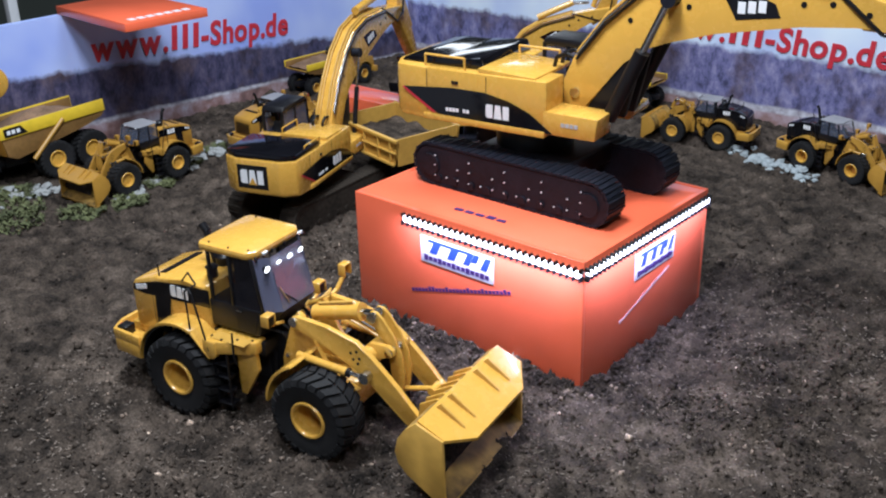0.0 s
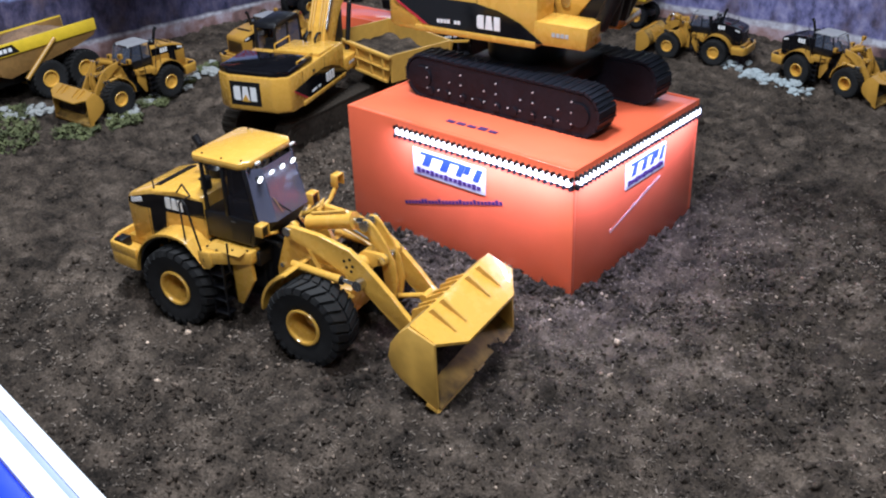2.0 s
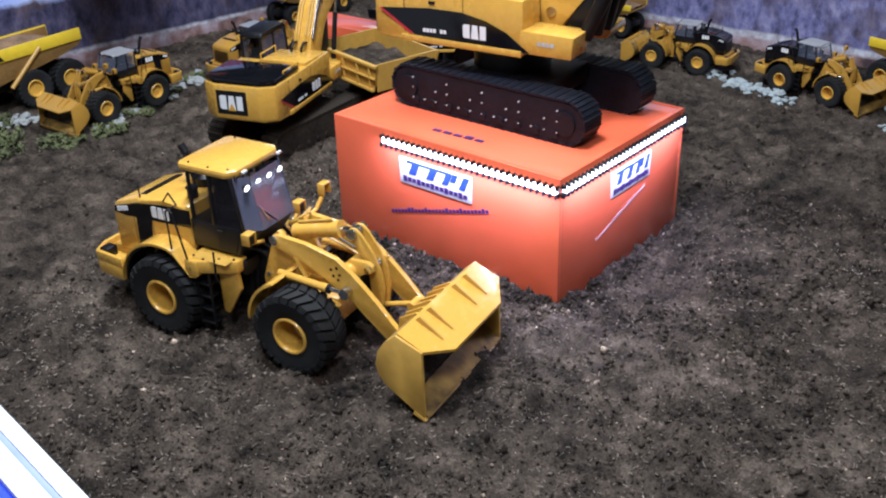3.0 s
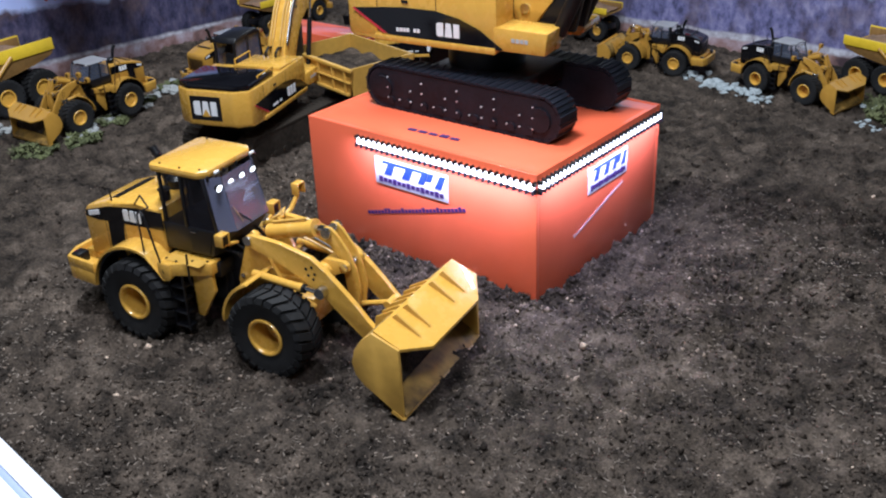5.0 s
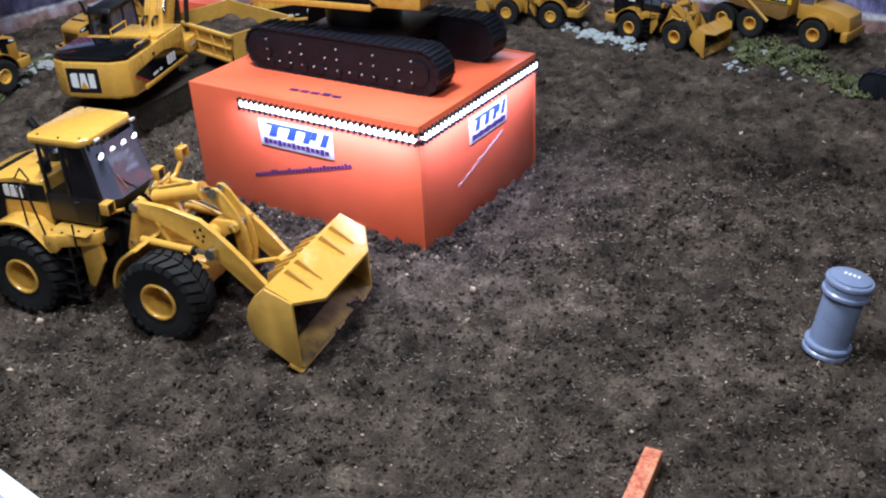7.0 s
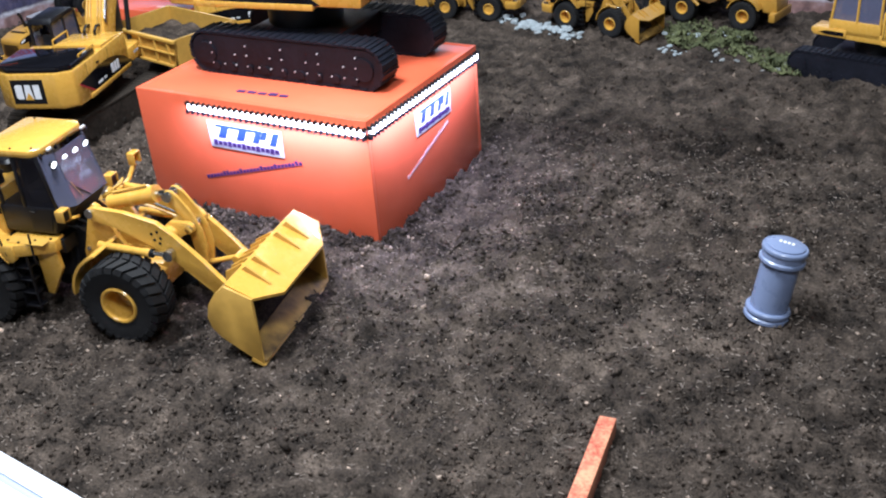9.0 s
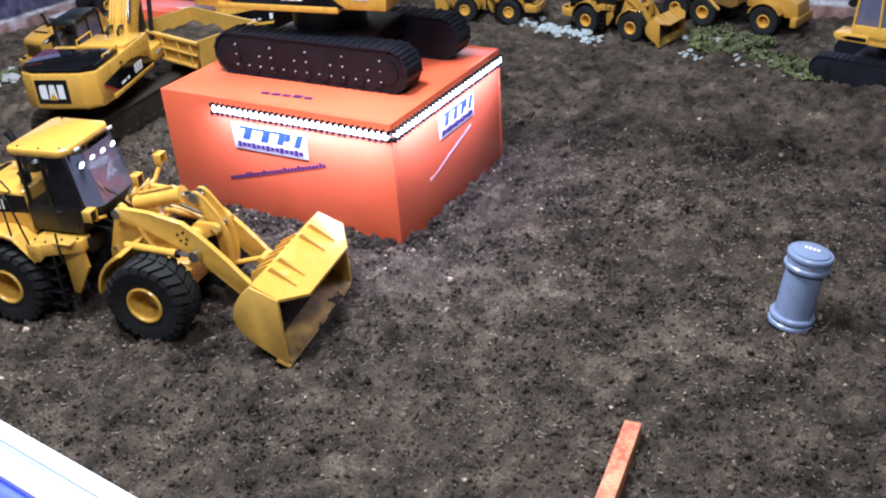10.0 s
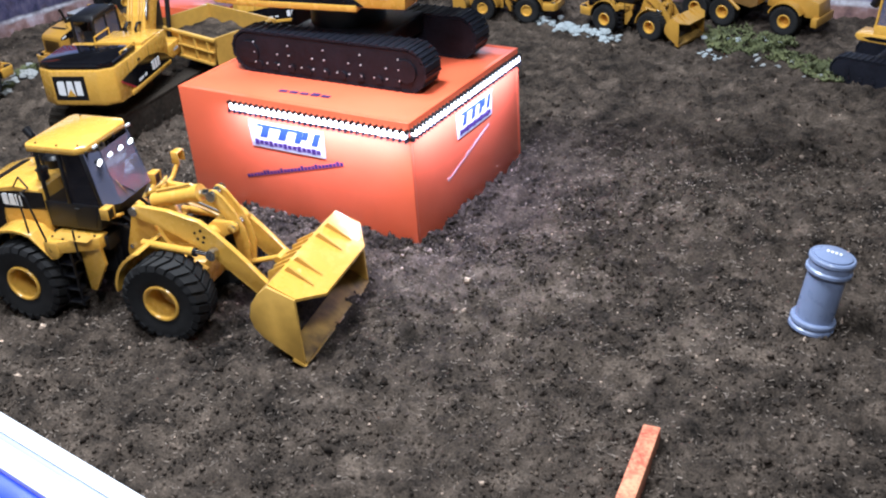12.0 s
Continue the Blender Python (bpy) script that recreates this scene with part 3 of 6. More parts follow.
        line("handrail", [(-1.30, s * 1.30, 2.10), (-1.38, s * 1.24, 2.92), (-1.30, s * 1.22, 3.00), (-1.20, s * 1.24, 2.92), (-0.84, s * 1.30, 1.70)], 0.022)
        line("handrail", [(-1.86, s * 0.80, 2.88), (-1.62, s * 0.84, 3.14), (-1.44, s * 0.84, 2.90), (-1.38, s * 1.20, 2.94)], 0.020)
        line("handrail", [(-2.58, s * 0.74, 2.80), (-2.64, s * 0.70, 3.06)], 0.020)
        line("grab_rod", [(-0.30, s * 1.14, 2.18), (-0.30, s * 1.16, 1.60), (-0.28, s * 1.12, 1.44)], 0.024)

    # exhaust and air intake
    bm = bmesh.new()
    rod(bm, (-1.62, 0.28, 2.85), (-1.62, 0.28, 3.10), 0.19, 0.19, 16)
    rod(bm, (-1.62, 0.28, 3.10), (-1.62, 0.28, 3.17), 0.23, 0.15, 16)
    rod(bm, (-1.78, 0.22, 2.85), (-1.98, 0.22, 3.62), 0.085, seg=12)
    rod(bm, (-1.98, 0.22, 3.60), (-2.10, 0.22, 3.76), 0.085, 0.095, seg=12)
    add("exhaust", bm, BLACK)
    bm = bmesh.new()
    rod(bm, (-1.40, -0.35, 2.88), (-1.40, -0.35, 3.12), 0.12, seg=14)
    rod(bm, (-1.40, -0.35, 3.12), (-1.40, -0.35, 3.17), 0.15, 0.10, seg=14)
    add("air_intake", bm, BLACK)

    # cab: lower shell with its nose, posts, panes, roof
    bm = bmesh.new()
    low = [bm.verts.new((x, y, 2.00)) for x, y in ((-1.16, -0.76), (0.06, -0.76), (0.16, -0.50), (0.16, 0.50), (0.06, 0.76), (-1.16, 0.76))]
    sill = [bm.verts.new((x, y, 2.62)) for x, y in ((-1.16, -0.78), (0.34, -0.78), (0.60, -0.52), (0.60, 0.52), (0.34, 0.78), (-1.16, 0.78))]
    bm.faces.new(low[::-1])
    bm.faces.new(sill)
    for i in range(6):
        bm.faces.new((low[i], low[(i + 1) % 6], sill[(i + 1) % 6], sill[i]))
    bmesh.ops.bevel(bm, geom=bm.edges[:], offset=0.03, segments=2, affect="EDGES", profile=0.5)
    shell = add("cab_shell", bm, BLACK, None, "black lower cab shell")
    for x, y, dx in ((-1.08, -0.74, 0.0), (-1.08, 0.74, 0.0), (-0.50, -0.76, 0.0), (-0.50, 0.76, 0.0), (0.30, -0.76, -0.22), (0.30, 0.76, -0.22)):
        bm = bmesh.new()
        block(bm, (0, 0, 0.585), (0.075, 0.06, 1.17), Matrix.Translation((x, y, 2.60)) @ Matrix.Shear("XY", 4, (dx / 1.17, 0)), bevel=0.012)
        add("cab_post", bm, BLACK, shell)
    for s in (-1, 1):
        bm = bmesh.new()
        plate(bm, [(-1.06, 2.62), (-0.50, 2.62), (-0.50, 3.75), (-1.06, 3.75)], *sorted((s * 0.755, s * 0.765)))
        o = add("side_pane", bm, CLEAR, shell, smooth=0)
        o.visible_shadow = False
        bm = bmesh.new()
        plate(bm, [(-0.48, 2.62), (0.30, 2.62), (0.08, 3.75), (-0.48, 3.75)], *sorted((s * 0.755, s * 0.765)))
        o = add("door_pane", bm, SMOKE, shell, smooth=0)
        o.visible_shadow = False
        bm = bmesh.new()
        plate(bm, [(-0.44, 2.08), (0.02, 2.08), (0.14, 2.58), (-0.44, 2.58)], *sorted((s * 0.765, s * 0.785)))
        door = add("cab_door", bm, BLACK, shell)
        line("door_handle", [(-0.40, s * 0.80, 2.52), (-0.26, s * 0.80, 2.52)], 0.02, CHROME, door)
    bm = bmesh.new()
    for a, b in (((0.34, -0.78), (0.60, -0.52)), ((0.60, -0.52), (0.60, 0.52)), ((0.60, 0.52), (0.34, 0.78))):
        v = [bm.verts.new(p) for p in ((*a, 2.62), (*b, 2.62), (b[0] - 0.27, b[1] * 0.96, 3.75), (a[0] - 0.24, a[1] * 0.96, 3.75))]
        bm.faces.new(v)
    bmesh.ops.remove_doubles(bm, verts=bm.verts, dist=0.001)
    bmesh.ops.solidify(bm, geom=bm.faces[:], thickness=0.012)
    o = add("windscreen", bm, REFLECTION_TINT, shell, "wrap-round windscreen tinted with its pale reflection", smooth=0)
    o.visible_shadow = False
    line("wiper", [(0.60, -0.05, 2.64), (0.545, -0.36, 2.95)], 0.014, BLACK, shell)
    line("wiper_blade", [(0.595, -0.30, 2.74), (0.52, -0.46, 3.12)], 0.016, CHROME, shell)
    bm = bmesh.new()
    plate(bm, [(-1.30, -0.72), (-1.20, -0.86), (0.02, -0.85), (0.18, -0.66), (0.18, 0.66), (0.02, 0.85), (-1.20, 0.86), (-1.30, 0.72)], 3.75, 3.92, bevel=0.065, axis="z")
    roof = add("cab_roof", bm, YELLOW, shell, "rounded yellow cab roof")
    for x, y in ((-1.0, -0.74), (0.0, -0.70), (-1.0, 0.74), (-0.45, -0.78)):
        bm = bmesh.new()
        rod(bm, (x, y, 3.92), (x, y, 3.945), 0.022, seg=8)
        add("roof_bolt", bm, BLACK, roof)
    for y in (-0.63, -0.27, 0.09, 0.45):
        bm = bmesh.new()
        rod(bm, (0.31, y, 3.58), (0.38, y, 3.56), 0.065, 0.075, 14)
        add("lamp_housing", bm, BLACK, roof)
        bm = bmesh.new()
        rod(bm, (0.38, y, 3.56), (0.392, y, 3.557), 0.072, seg=16)
        add("lamp_lens", bm, LAMP, roof, "bright round work lamp")
    for y in (-0.44, 0.70):
        bm = bmesh.new()
        block(bm, (0.20, y, 3.81), (0.05, 0.14, 0.06), bevel=0.012)
        add("front_lamp", bm, WHITE, roof)
    for y in (-0.70, -0.2, 0.2, 0.82):
        bm = bmesh.new()
        block(bm, (0.17, y, 3.76), (0.05, 0.06, 0.10), bevel=0.012)
        add("lamp_clamp", bm, BLACK, roof)
    bm = bmesh.new()
    block(bm, (-0.62, 0, 2.74), (0.50, 0.5, 0.16), bevel=0.05)
    block(bm, (-0.84, 0, 3.12), (0.16, 0.46, 0.74), Matrix(), bevel=0.05)
    add("seat", bm, SEAT, shell, "dark operator seat")
    bm = bmesh.new()
    rod(bm, (0.36, 0, 2.60), (0.12, 0, 3.02), 0.04, seg=8)
    lathe(bm, [(0.17, -0.015), (0.20, -0.015), (0.20, 0.015), (0.17, 0.015)], 18, Matrix.Translation((0.10, 0, 3.05)) @ Matrix.Rotation(radians(62), 4, "Y") @ Matrix.Rotation(radians(90), 4, "X"))
    add("steering_wheel", bm, BLACK, shell)
    bm = bmesh.new()
    block(bm, (-0.25, -0.48, 2.74), (0.5, 0.16, 0.30), bevel=0.03)
    rod(bm, (0.0, -0.48, 2.82), (0.05, -0.48, 3.10), 0.025, seg=6)
    add("control_console", bm, SEAT, shell)

    # front frame, fenders
    bm = bmesh.new()
    for s in (-1, 1):
        y0, y1 = sorted((s * 0.34, s * 0.45))
        plate(bm, [(0.42, 0.7), (0.40, 1.45), (0.76, 2.48), (0.90, 2.64), (1.02, 2.58), (1.32, 1.92), (1.62, 1.42), (2.3, 1.2), (2.3, 0.7)], y0, y1, bevel=0.02)
    block(bm, (1.35, 0, 1.0), (1.7, 0.7, 0.6), bevel=0.05)
    frame_front = add("front_frame", bm)
    for s in (-1, 1):
        for x, z in ((0.56, 1.56), (0.70, 1.36)):
            bm = bmesh.new()
            rod(bm, (x, s * 0.44, z), (x, s * 0.49, z), 0.05, seg=10)
            add("grease_point", bm, CHROME, frame_front)
    bm = bmesh.new()
    block(bm, (0.22, 0, 1.40), (0.46, 0.6, 1.2), bevel=0.06)
    add("hitch", bm, BLACK)
    for i, y in enumerate((-0.42, -0.22, 0.0, 0.22, 0.42)):
        line("hitch_hose", [(-0.05, y, 1.8), (0.22, y * 1.3, 2.15 + 0.05 * (i % 2)), (0.48, y * 1.1, 2.05), (0.75, y * 0.7, 1.7)], 0.036)
    for s in (-1, 1):
        bm = bmesh.new()
        outer = arc(1.725, 0.9, 1.13, 176, 112, 9)
        inner = [(x + 0.045, z - 0.045) for x, z in outer[::-1]]
        plate(bm, outer + inner, *sorted((s * 0.45, s * 1.34)), bevel=0.012)
        front_fender = add("front_fender", bm)
        bm = bmesh.new()
        plate(bm, [(0.72, 1.35), (1.05, 1.80), (1.32, 1.92), (1.25, 1.3)], *sorted((s * 0.44, s * 0.50)))
        add("fender_bracket", bm, YELLOW, front_fender)
        # lamp on a bracket beside the cab
        bm = bmesh.new()
        for c, size in (((0.47, 0.86, 2.66), (0.20, 0.24, 0.04)), ((0.47, 0.75, 2.55), (0.20, 0.035, 0.25)), ((0.47, 0.97, 2.55), (0.20, 0.035, 0.25)), ((0.39, 0.86, 2.55), (0.035, 0.24, 0.25))):
            block(bm, (c[0], s * c[1], c[2]), size, bevel=0.012)
        rod(bm, (0.50, s * 0.45, 2.32), (0.47, s * 0.86, 2.42), 0.04)
        if s > 0:
            rod(bm, (0.98, 0.42, 2.60), (0.50, 0.45, 2.32), 0.045)
        lamp = add("lamp_bracket", bm)
        bm = bmesh.new()
        block(bm, (0.50, s * 0.86, 2.52), (0.10, 0.18, 0.20), bevel=0.02)
        add("headlamp", bm, BLACK, lamp)
    bm = bmesh.new()
    pipe_run(bm, [(0.98, 0.42, 2.56), (1.02, 0.75, 2.64), (1.05, 1.00, 2.90)], 0.05, 8)
    for c, size in (((1.06, 1.03, 3.14), (0.18, 0.24, 0.04)), ((1.06, 0.92, 3.02), (0.18, 0.035, 0.26)), ((1.06, 1.14, 3.02), (0.18, 0.035, 0.26)), ((0.98, 1.03, 3.02), (0.035, 0.24, 0.26))):
        block(bm, c, size, bevel=0.012)
    add("lamp_arm", bm)
    line("lamp_wire", [(0.92, 0.30, 2.60), (1.02, 0.55, 2.76), (1.12, 0.34, 2.74), (0.95, 0.2, 2.66)], 0.022, YELLOW_DUSTY)

    # lift arms
    arm = [(0.80, 2.46), (0.88, 2.60), (1.02, 2.64), (1.70, 2.58), (2.43, 2.42), (2.77, 2.16), (3.10, 1.86), (3.38, 1.59), (3.62, 1.30), (3.85, 1.12), (3.98, 0.95), (3.92, 0.78), (3.75, 0.74), (3.50, 0.90), (3.08, 1.25), (2.75, 1.55), (2.45, 1.77), (2.0, 1.98), (1.45, 2.22), (1.0, 2.34), (0.85, 2.36)]
    for s in (-1, 1):
        bm = bmesh.new()
        plate(bm, arm, *sorted((s * 0.50, s * 0.62)), bevel=0.018)
        a = add("lift_arm", bm)
        for x, z, r in ((0.92, 2.50, 0.10), (3.86, 0.90, 0.10), (2.70, 1.80, 0.06)):
            bm = bmesh.new()
            rod(bm, (x, s * 0.45, z), (x, s * 0.66, z), r, seg=16)
            add("pin", bm, CHROME, a)
        for dx, dz in ((0, 0), (0.14, 0.06), (0.05, -0.13), (0.20, -0.08), (0.16, -0.20)):
            bm = bmesh.new()
            rod(bm, (2.30 + dx, s * 0.612, 2.16 + dz), (2.30 + dx, s * 0.626, 2.16 + dz), 0.034, seg=10)
            add("arm_hole", bm, BLACK, a)
        bm = bmesh.new()
        rod(bm, (1.10, s * 0.78, 1.88), (2.26, s * 0.78, 1.81), 0.082, seg=16)
        rod(bm, (2.18, s * 0.78, 1.815), (2.30, s * 0.78, 1.808), 0.095, seg=16)
        cyl = add("lift_cylinder", bm)
        bm = bmesh.new()
        rod(bm, (2.30, s * 0.78, 1.808), (2.36, s * 0.78, 1.804), 0.095, seg=16)
        add("gland", bm, BLACK, cyl)
        bm = bmesh.new()
        rod(bm, (2.3, s * 0.78, 1.828), (2.68, s * 0.78, 1.80), 0.05, seg=12)
        lathe(bm, [(0.05, -0.09), (0.12, -0.09), (0.12, 0.09), (0.05, 0.09)], 14, Matrix.Translation((2.72, s * 0.76, 1.80)))
        add("piston_rod", bm, CHROME, cyl)
    bm = bmesh.new()
    rod(bm, (2.52, -0.52, 2.02), (2.52, 0.52, 2.02), 0.19, seg=18)
    cross = add("cross_tube", bm)
    for s in (-1, 1):
        bm = bmesh.new()
        plate(bm, [(2.34, 2.12), (2.56, 2.30), (2.80, 2.30), (2.97, 2.31), (3.08, 2.24), (3.10, 2.13), (3.02, 2.05), (2.88, 2.05), (2.76, 1.98), (2.68, 1.82)], s * 0.25 - 0.05, s * 0.25 + 0.05, bevel=0.015)
        add("lever_ear", bm, YELLOW, cross)
    bm = bmesh.new()
    rod(bm, (2.99, -0.34, 2.17), (2.99, 0.34, 2.17), 0.085, seg=16)
    add("lever_pin", bm, CHROME, cross)
    # tilt lever and cylinder
    lever = [(2.42, 2.80), (2.50, 2.92), (2.64, 2.92), (2.76, 2.80), (3.00, 2.48), (3.18, 2.08), (3.24, 1.66), (3.18, 1.30), (3.12, 1.12), (2.98, 1.09), (2.90, 1.22), (2.94, 1.60), (2.90, 2.02), (2.76, 2.36), (2.46, 2.66)]
    bm = bmesh.new()
    for y in (-0.15, 0.09):
        plate(bm, lever, y, y + 0.06, bevel=0.015)
    lv = add("tilt_lever", bm)
    for x, z, r in ((2.56, 2.80, 0.11), (3.02, 1.22, 0.09)):
        bm = bmesh.new()
        rod(bm, (x, -0.24, z), (x, 0.24, z), r, seg=16)
        add("lever_pin", bm, CHROME, lv)
    bm = bmesh.new()
    rod(bm, (1.02, 0, 2.46), (2.10, 0, 2.74), 0.165, seg=18)
    rod(bm, (2.06, 0, 2.73), (2.20, 0, 2.766), 0.19, seg=18)
    tc = add("tilt_cylinder", bm)
    line("feed_pipe", [(1.12, 0.0, 2.69), (1.98, 0.0, 2.93), (2.10, 0, 2.88)], 0.035, YELLOW_DUSTY, tc)
    bm = bmesh.new()
    rod(bm, (2.1, 0, 2.74), (2.54, 0, 2.80), 0.08, seg=14)
    add("piston_rod", bm, CHROME, tc)
    bm = bmesh.new()
    rod(bm, (3.02, 0, 1.22), (3.84, 0, 1.46), 0.055, seg=12)
    rod(bm, (3.84, -0.16, 1.46), (3.84, 0.16, 1.46), 0.085, seg=14)
    add("bucket_link", bm)
    for i, y in enumerate((-0.36, -0.24, 0.24, 0.36)):
        line("hose", [(0.85, y, 2.05), (1.25, y, 2.36 + 0.04 * i), (1.85, y * 1.1, 2.28), (2.40, y, 2.12)], 0.026, BLACK if i % 2 else YELLOW_DUSTY)

    # bucket, tipped forward with its edge in the soil
    back = [(4.98, 0.04), (4.50, 0.33), (4.14, 0.55), (3.96, 0.76), (3.90, 1.00), (3.97, 1.30), (4.14, 1.55), (4.38, 1.76)]
    bm = bmesh.new()
    inner = []
    for i, (x, z) in enumerate(back):
        p, q = back[max(0, i - 1)], back[min(len(back) - 1, i + 1)]
        d = Vector((q[0] - p[0], q[1] - p[1])).normalized()
        inner.append((x + d.y * 0.06, z - d.x * 0.06))
    plate(bm, back + inner[::-1], -1.56, 1.56)
    bucket = add("bucket", bm, WORN_BUCKET, None, "worn yellow loader bucket")
    bm = bmesh.new()
    nx, ny = 9, 22
    heap = []
    for i in range(nx):
        a = i / (nx - 1)
        row = []
        for j in range(ny):
            b = j / (ny - 1)
            lump = 0.5 + 0.5 * noise.noise((i * 0.8, j * 0.7, 5.0))
            depth = (0.10 + 0.30 * (1 - b) * lump) * math.sin(math.pi * min(1, a + 0.15))
            row.append(bm.verts.new((4.02 + 0.55 * (1 - a) + depth * 0.9, -1.53 + 2.2 * b, 0.42 + 0.85 * a + depth * 0.2)))
        heap.append(row)
    for i in range(nx - 1):
        for j in range(ny - 1):
            bm.faces.new((heap[i][j], heap[i + 1][j], heap[i + 1][j + 1], heap[i][j + 1]))
    add("soil_load", bm, PEAT, bucket, "dark peat left in the bucket")
    bm = bmesh.new()
    rows = []
    for dz in (0, -0.06):
        rows.append([bm.verts.new(p) for p in ((4.40, -1.56, 1.80 + dz), (4.95, -1.56, 1.54 + dz), (5.30, -0.95, 1.36 + dz), (5.30, 0.95, 1.36 + dz), (4.95, 1.56, 1.54 + dz), (4.40, 1.56, 1.80 + dz))])
    bm.faces.new(rows[0])
    bm.faces.new(rows[1][::-1])
    for i in range(6):
        bm.faces.new((rows[0][i], rows[1][i], rows[1][(i + 1) % 6], rows[0][(i + 1) % 6]))
    add("spill_guard", bm, YELLOW, bucket)
    for s in (-1, 1):
        bm = bmesh.new()
        y0, y1 = sorted((s * 1.55, s * 1.61))
        plate(bm, back + [(4.95, 1.53), (4.96, 0.05)], y0, y1, bevel=0.01)
        add("side_plate", bm, YELLOW_DUSTY, bucket)
    bm = bmesh.new()
    plate(bm, [(4.70, 0.10), (4.98, -0.02), (5.00, 0.02), (4.74, 0.17)], -1.62, 1.62)
    add("cutting_edge", bm, YELLOW_DUSTY, bucket)
    for y in (-0.95, -0.55, 0.45, 0.9):
        bm = bmesh.new()
        plate(bm, [(4.45, 1.78), (4.55, 1.87), (5.04, 1.53), (5.0, 1.50)], y - 0.025, y + 0.025)
        add("guard_rib", bm, YELLOW_DUSTY, bucket)
    for y in (-0.66, -0.42, -0.12, 0.12, 0.42, 0.66):
        bm = bmesh.new()
        plate(bm, [(4.44, 1.72), (4.28, 1.72), (3.90, 1.50), (3.82, 0.85), (4.02, 0.80), (4.02, 1.2)], y - 0.03, y + 0.03)
        add("hinge_plate", bm, YELLOW, bucket)
    return t


loader = wheel_loader(pose(-0.3315, -0.297, -0.004, 0, 0, 10.7), "yellow wheel loader model with tipped bucket standing on peat")


PALE_STEEL = mat("pale_steel", (0.42, 0.43, 0.47), 0.35, var=0.2, scale=200)


def track(parent, y, bolts, rear=-2.55, front=3.1, r=0.52, width=0.72):
    """One crawler: shoe band, side frame, rollers and bolts."""
    x0, x1 = rear + r, front - r
    run = x1 - x0
    total = 2 * run + 2 * math.pi * r
    n = 52
    shoe = None
    for i in range(n):
        d = total * i / n
        if d < run:
            p, a = (x0 + d, 0.02), 0.0
        elif d < run + math.pi * r:
            q = (d - run) / r
            p, a = (x1 + r * math.sin(q), r + 0.02 - r * math.cos(q)), q
        elif d < 2 * run + math.pi * r:
            p, a = (x1 - (d - run - math.pi * r), 2 * r + 0.02), math.pi
        else:
            q = (d - 2 * run - math.pi * r) / r
            p, a = (x0 - r * math.sin(q), r + 0.02 + r * math.cos(q)), math.pi + q
        mm = km(p[0], y, p[1]) @ Matrix.Rotation(-a, 4, "Y")
        if shoe is None:
            e = total / n * 0.46
            bm = bmesh.new()
            plate(bm, [(-e, 0.03), (e, 0.03), (e, -0.02), (e * 0.5, -0.02), (e * 0.4, -0.05), (e * 0.1, -0.05), (0, -0.02), (-e, -0.02)], -width / 2, width / 2)
            shoe = part("track_shoe", scaled(bm, K), STEEL_DARK, parent, smooth=0)
            shoe.matrix_basis = mm
        else:
            share(shoe, mm, parent)
    s = -1 if y < 0 else 1
    bm = bmesh.new()
    outline = [(x0, 0.05)] + [(x1, 0.05)] + arc(x1, r, r * 0.93, -90, 90, 8)[1:] + [(x0, 2 * r - 0.03)] + arc(x0, r, r * 0.93, 90, 270, 8)[1:-1]
    plate(bm, outline, y - width * 0.47, y + width * 0.47)
    part("track_frame", scaled(bm, K), STEEL_DARK, parent, smooth=0)
    yo = y + s * width * 0.48
    for x, z, rr in [(x0 + run * (i + 0.5) / 9, 0.22, 0.10) for i in range(9)] + [(x0, r, r * 0.55), (x1, r, r * 0.55)]:
        bm = bmesh.new()
        rod(bm, (x, yo - s * 0.02, z), (x, yo + s * 0.035, z), rr, seg=14)
        part("track_roller", scaled(bm, K), STEEL_DARK, parent)
    bolt = None
    for i in range(13 if bolts else 0):
        x = x0 + run * (i + 0.5) / 13
        for z in ((0.28,) if i % 3 == 1 else (0.28, 0.55) if i % 3 else (0.28, 0.55, 0.80)):
            if bolt is None:
                bm = bmesh.new()
                rod(bm, (0, s * 0.01, 0), (0, s * 0.045, 0), 0.021, seg=6)
                bolt = part("track_bolt", scaled(bm, K), PALE_STEEL, parent, "bright bolt head")
                bolt.matrix_basis = km(x, yo, z)
            else:
                share(bolt, km(x, yo, z), parent)


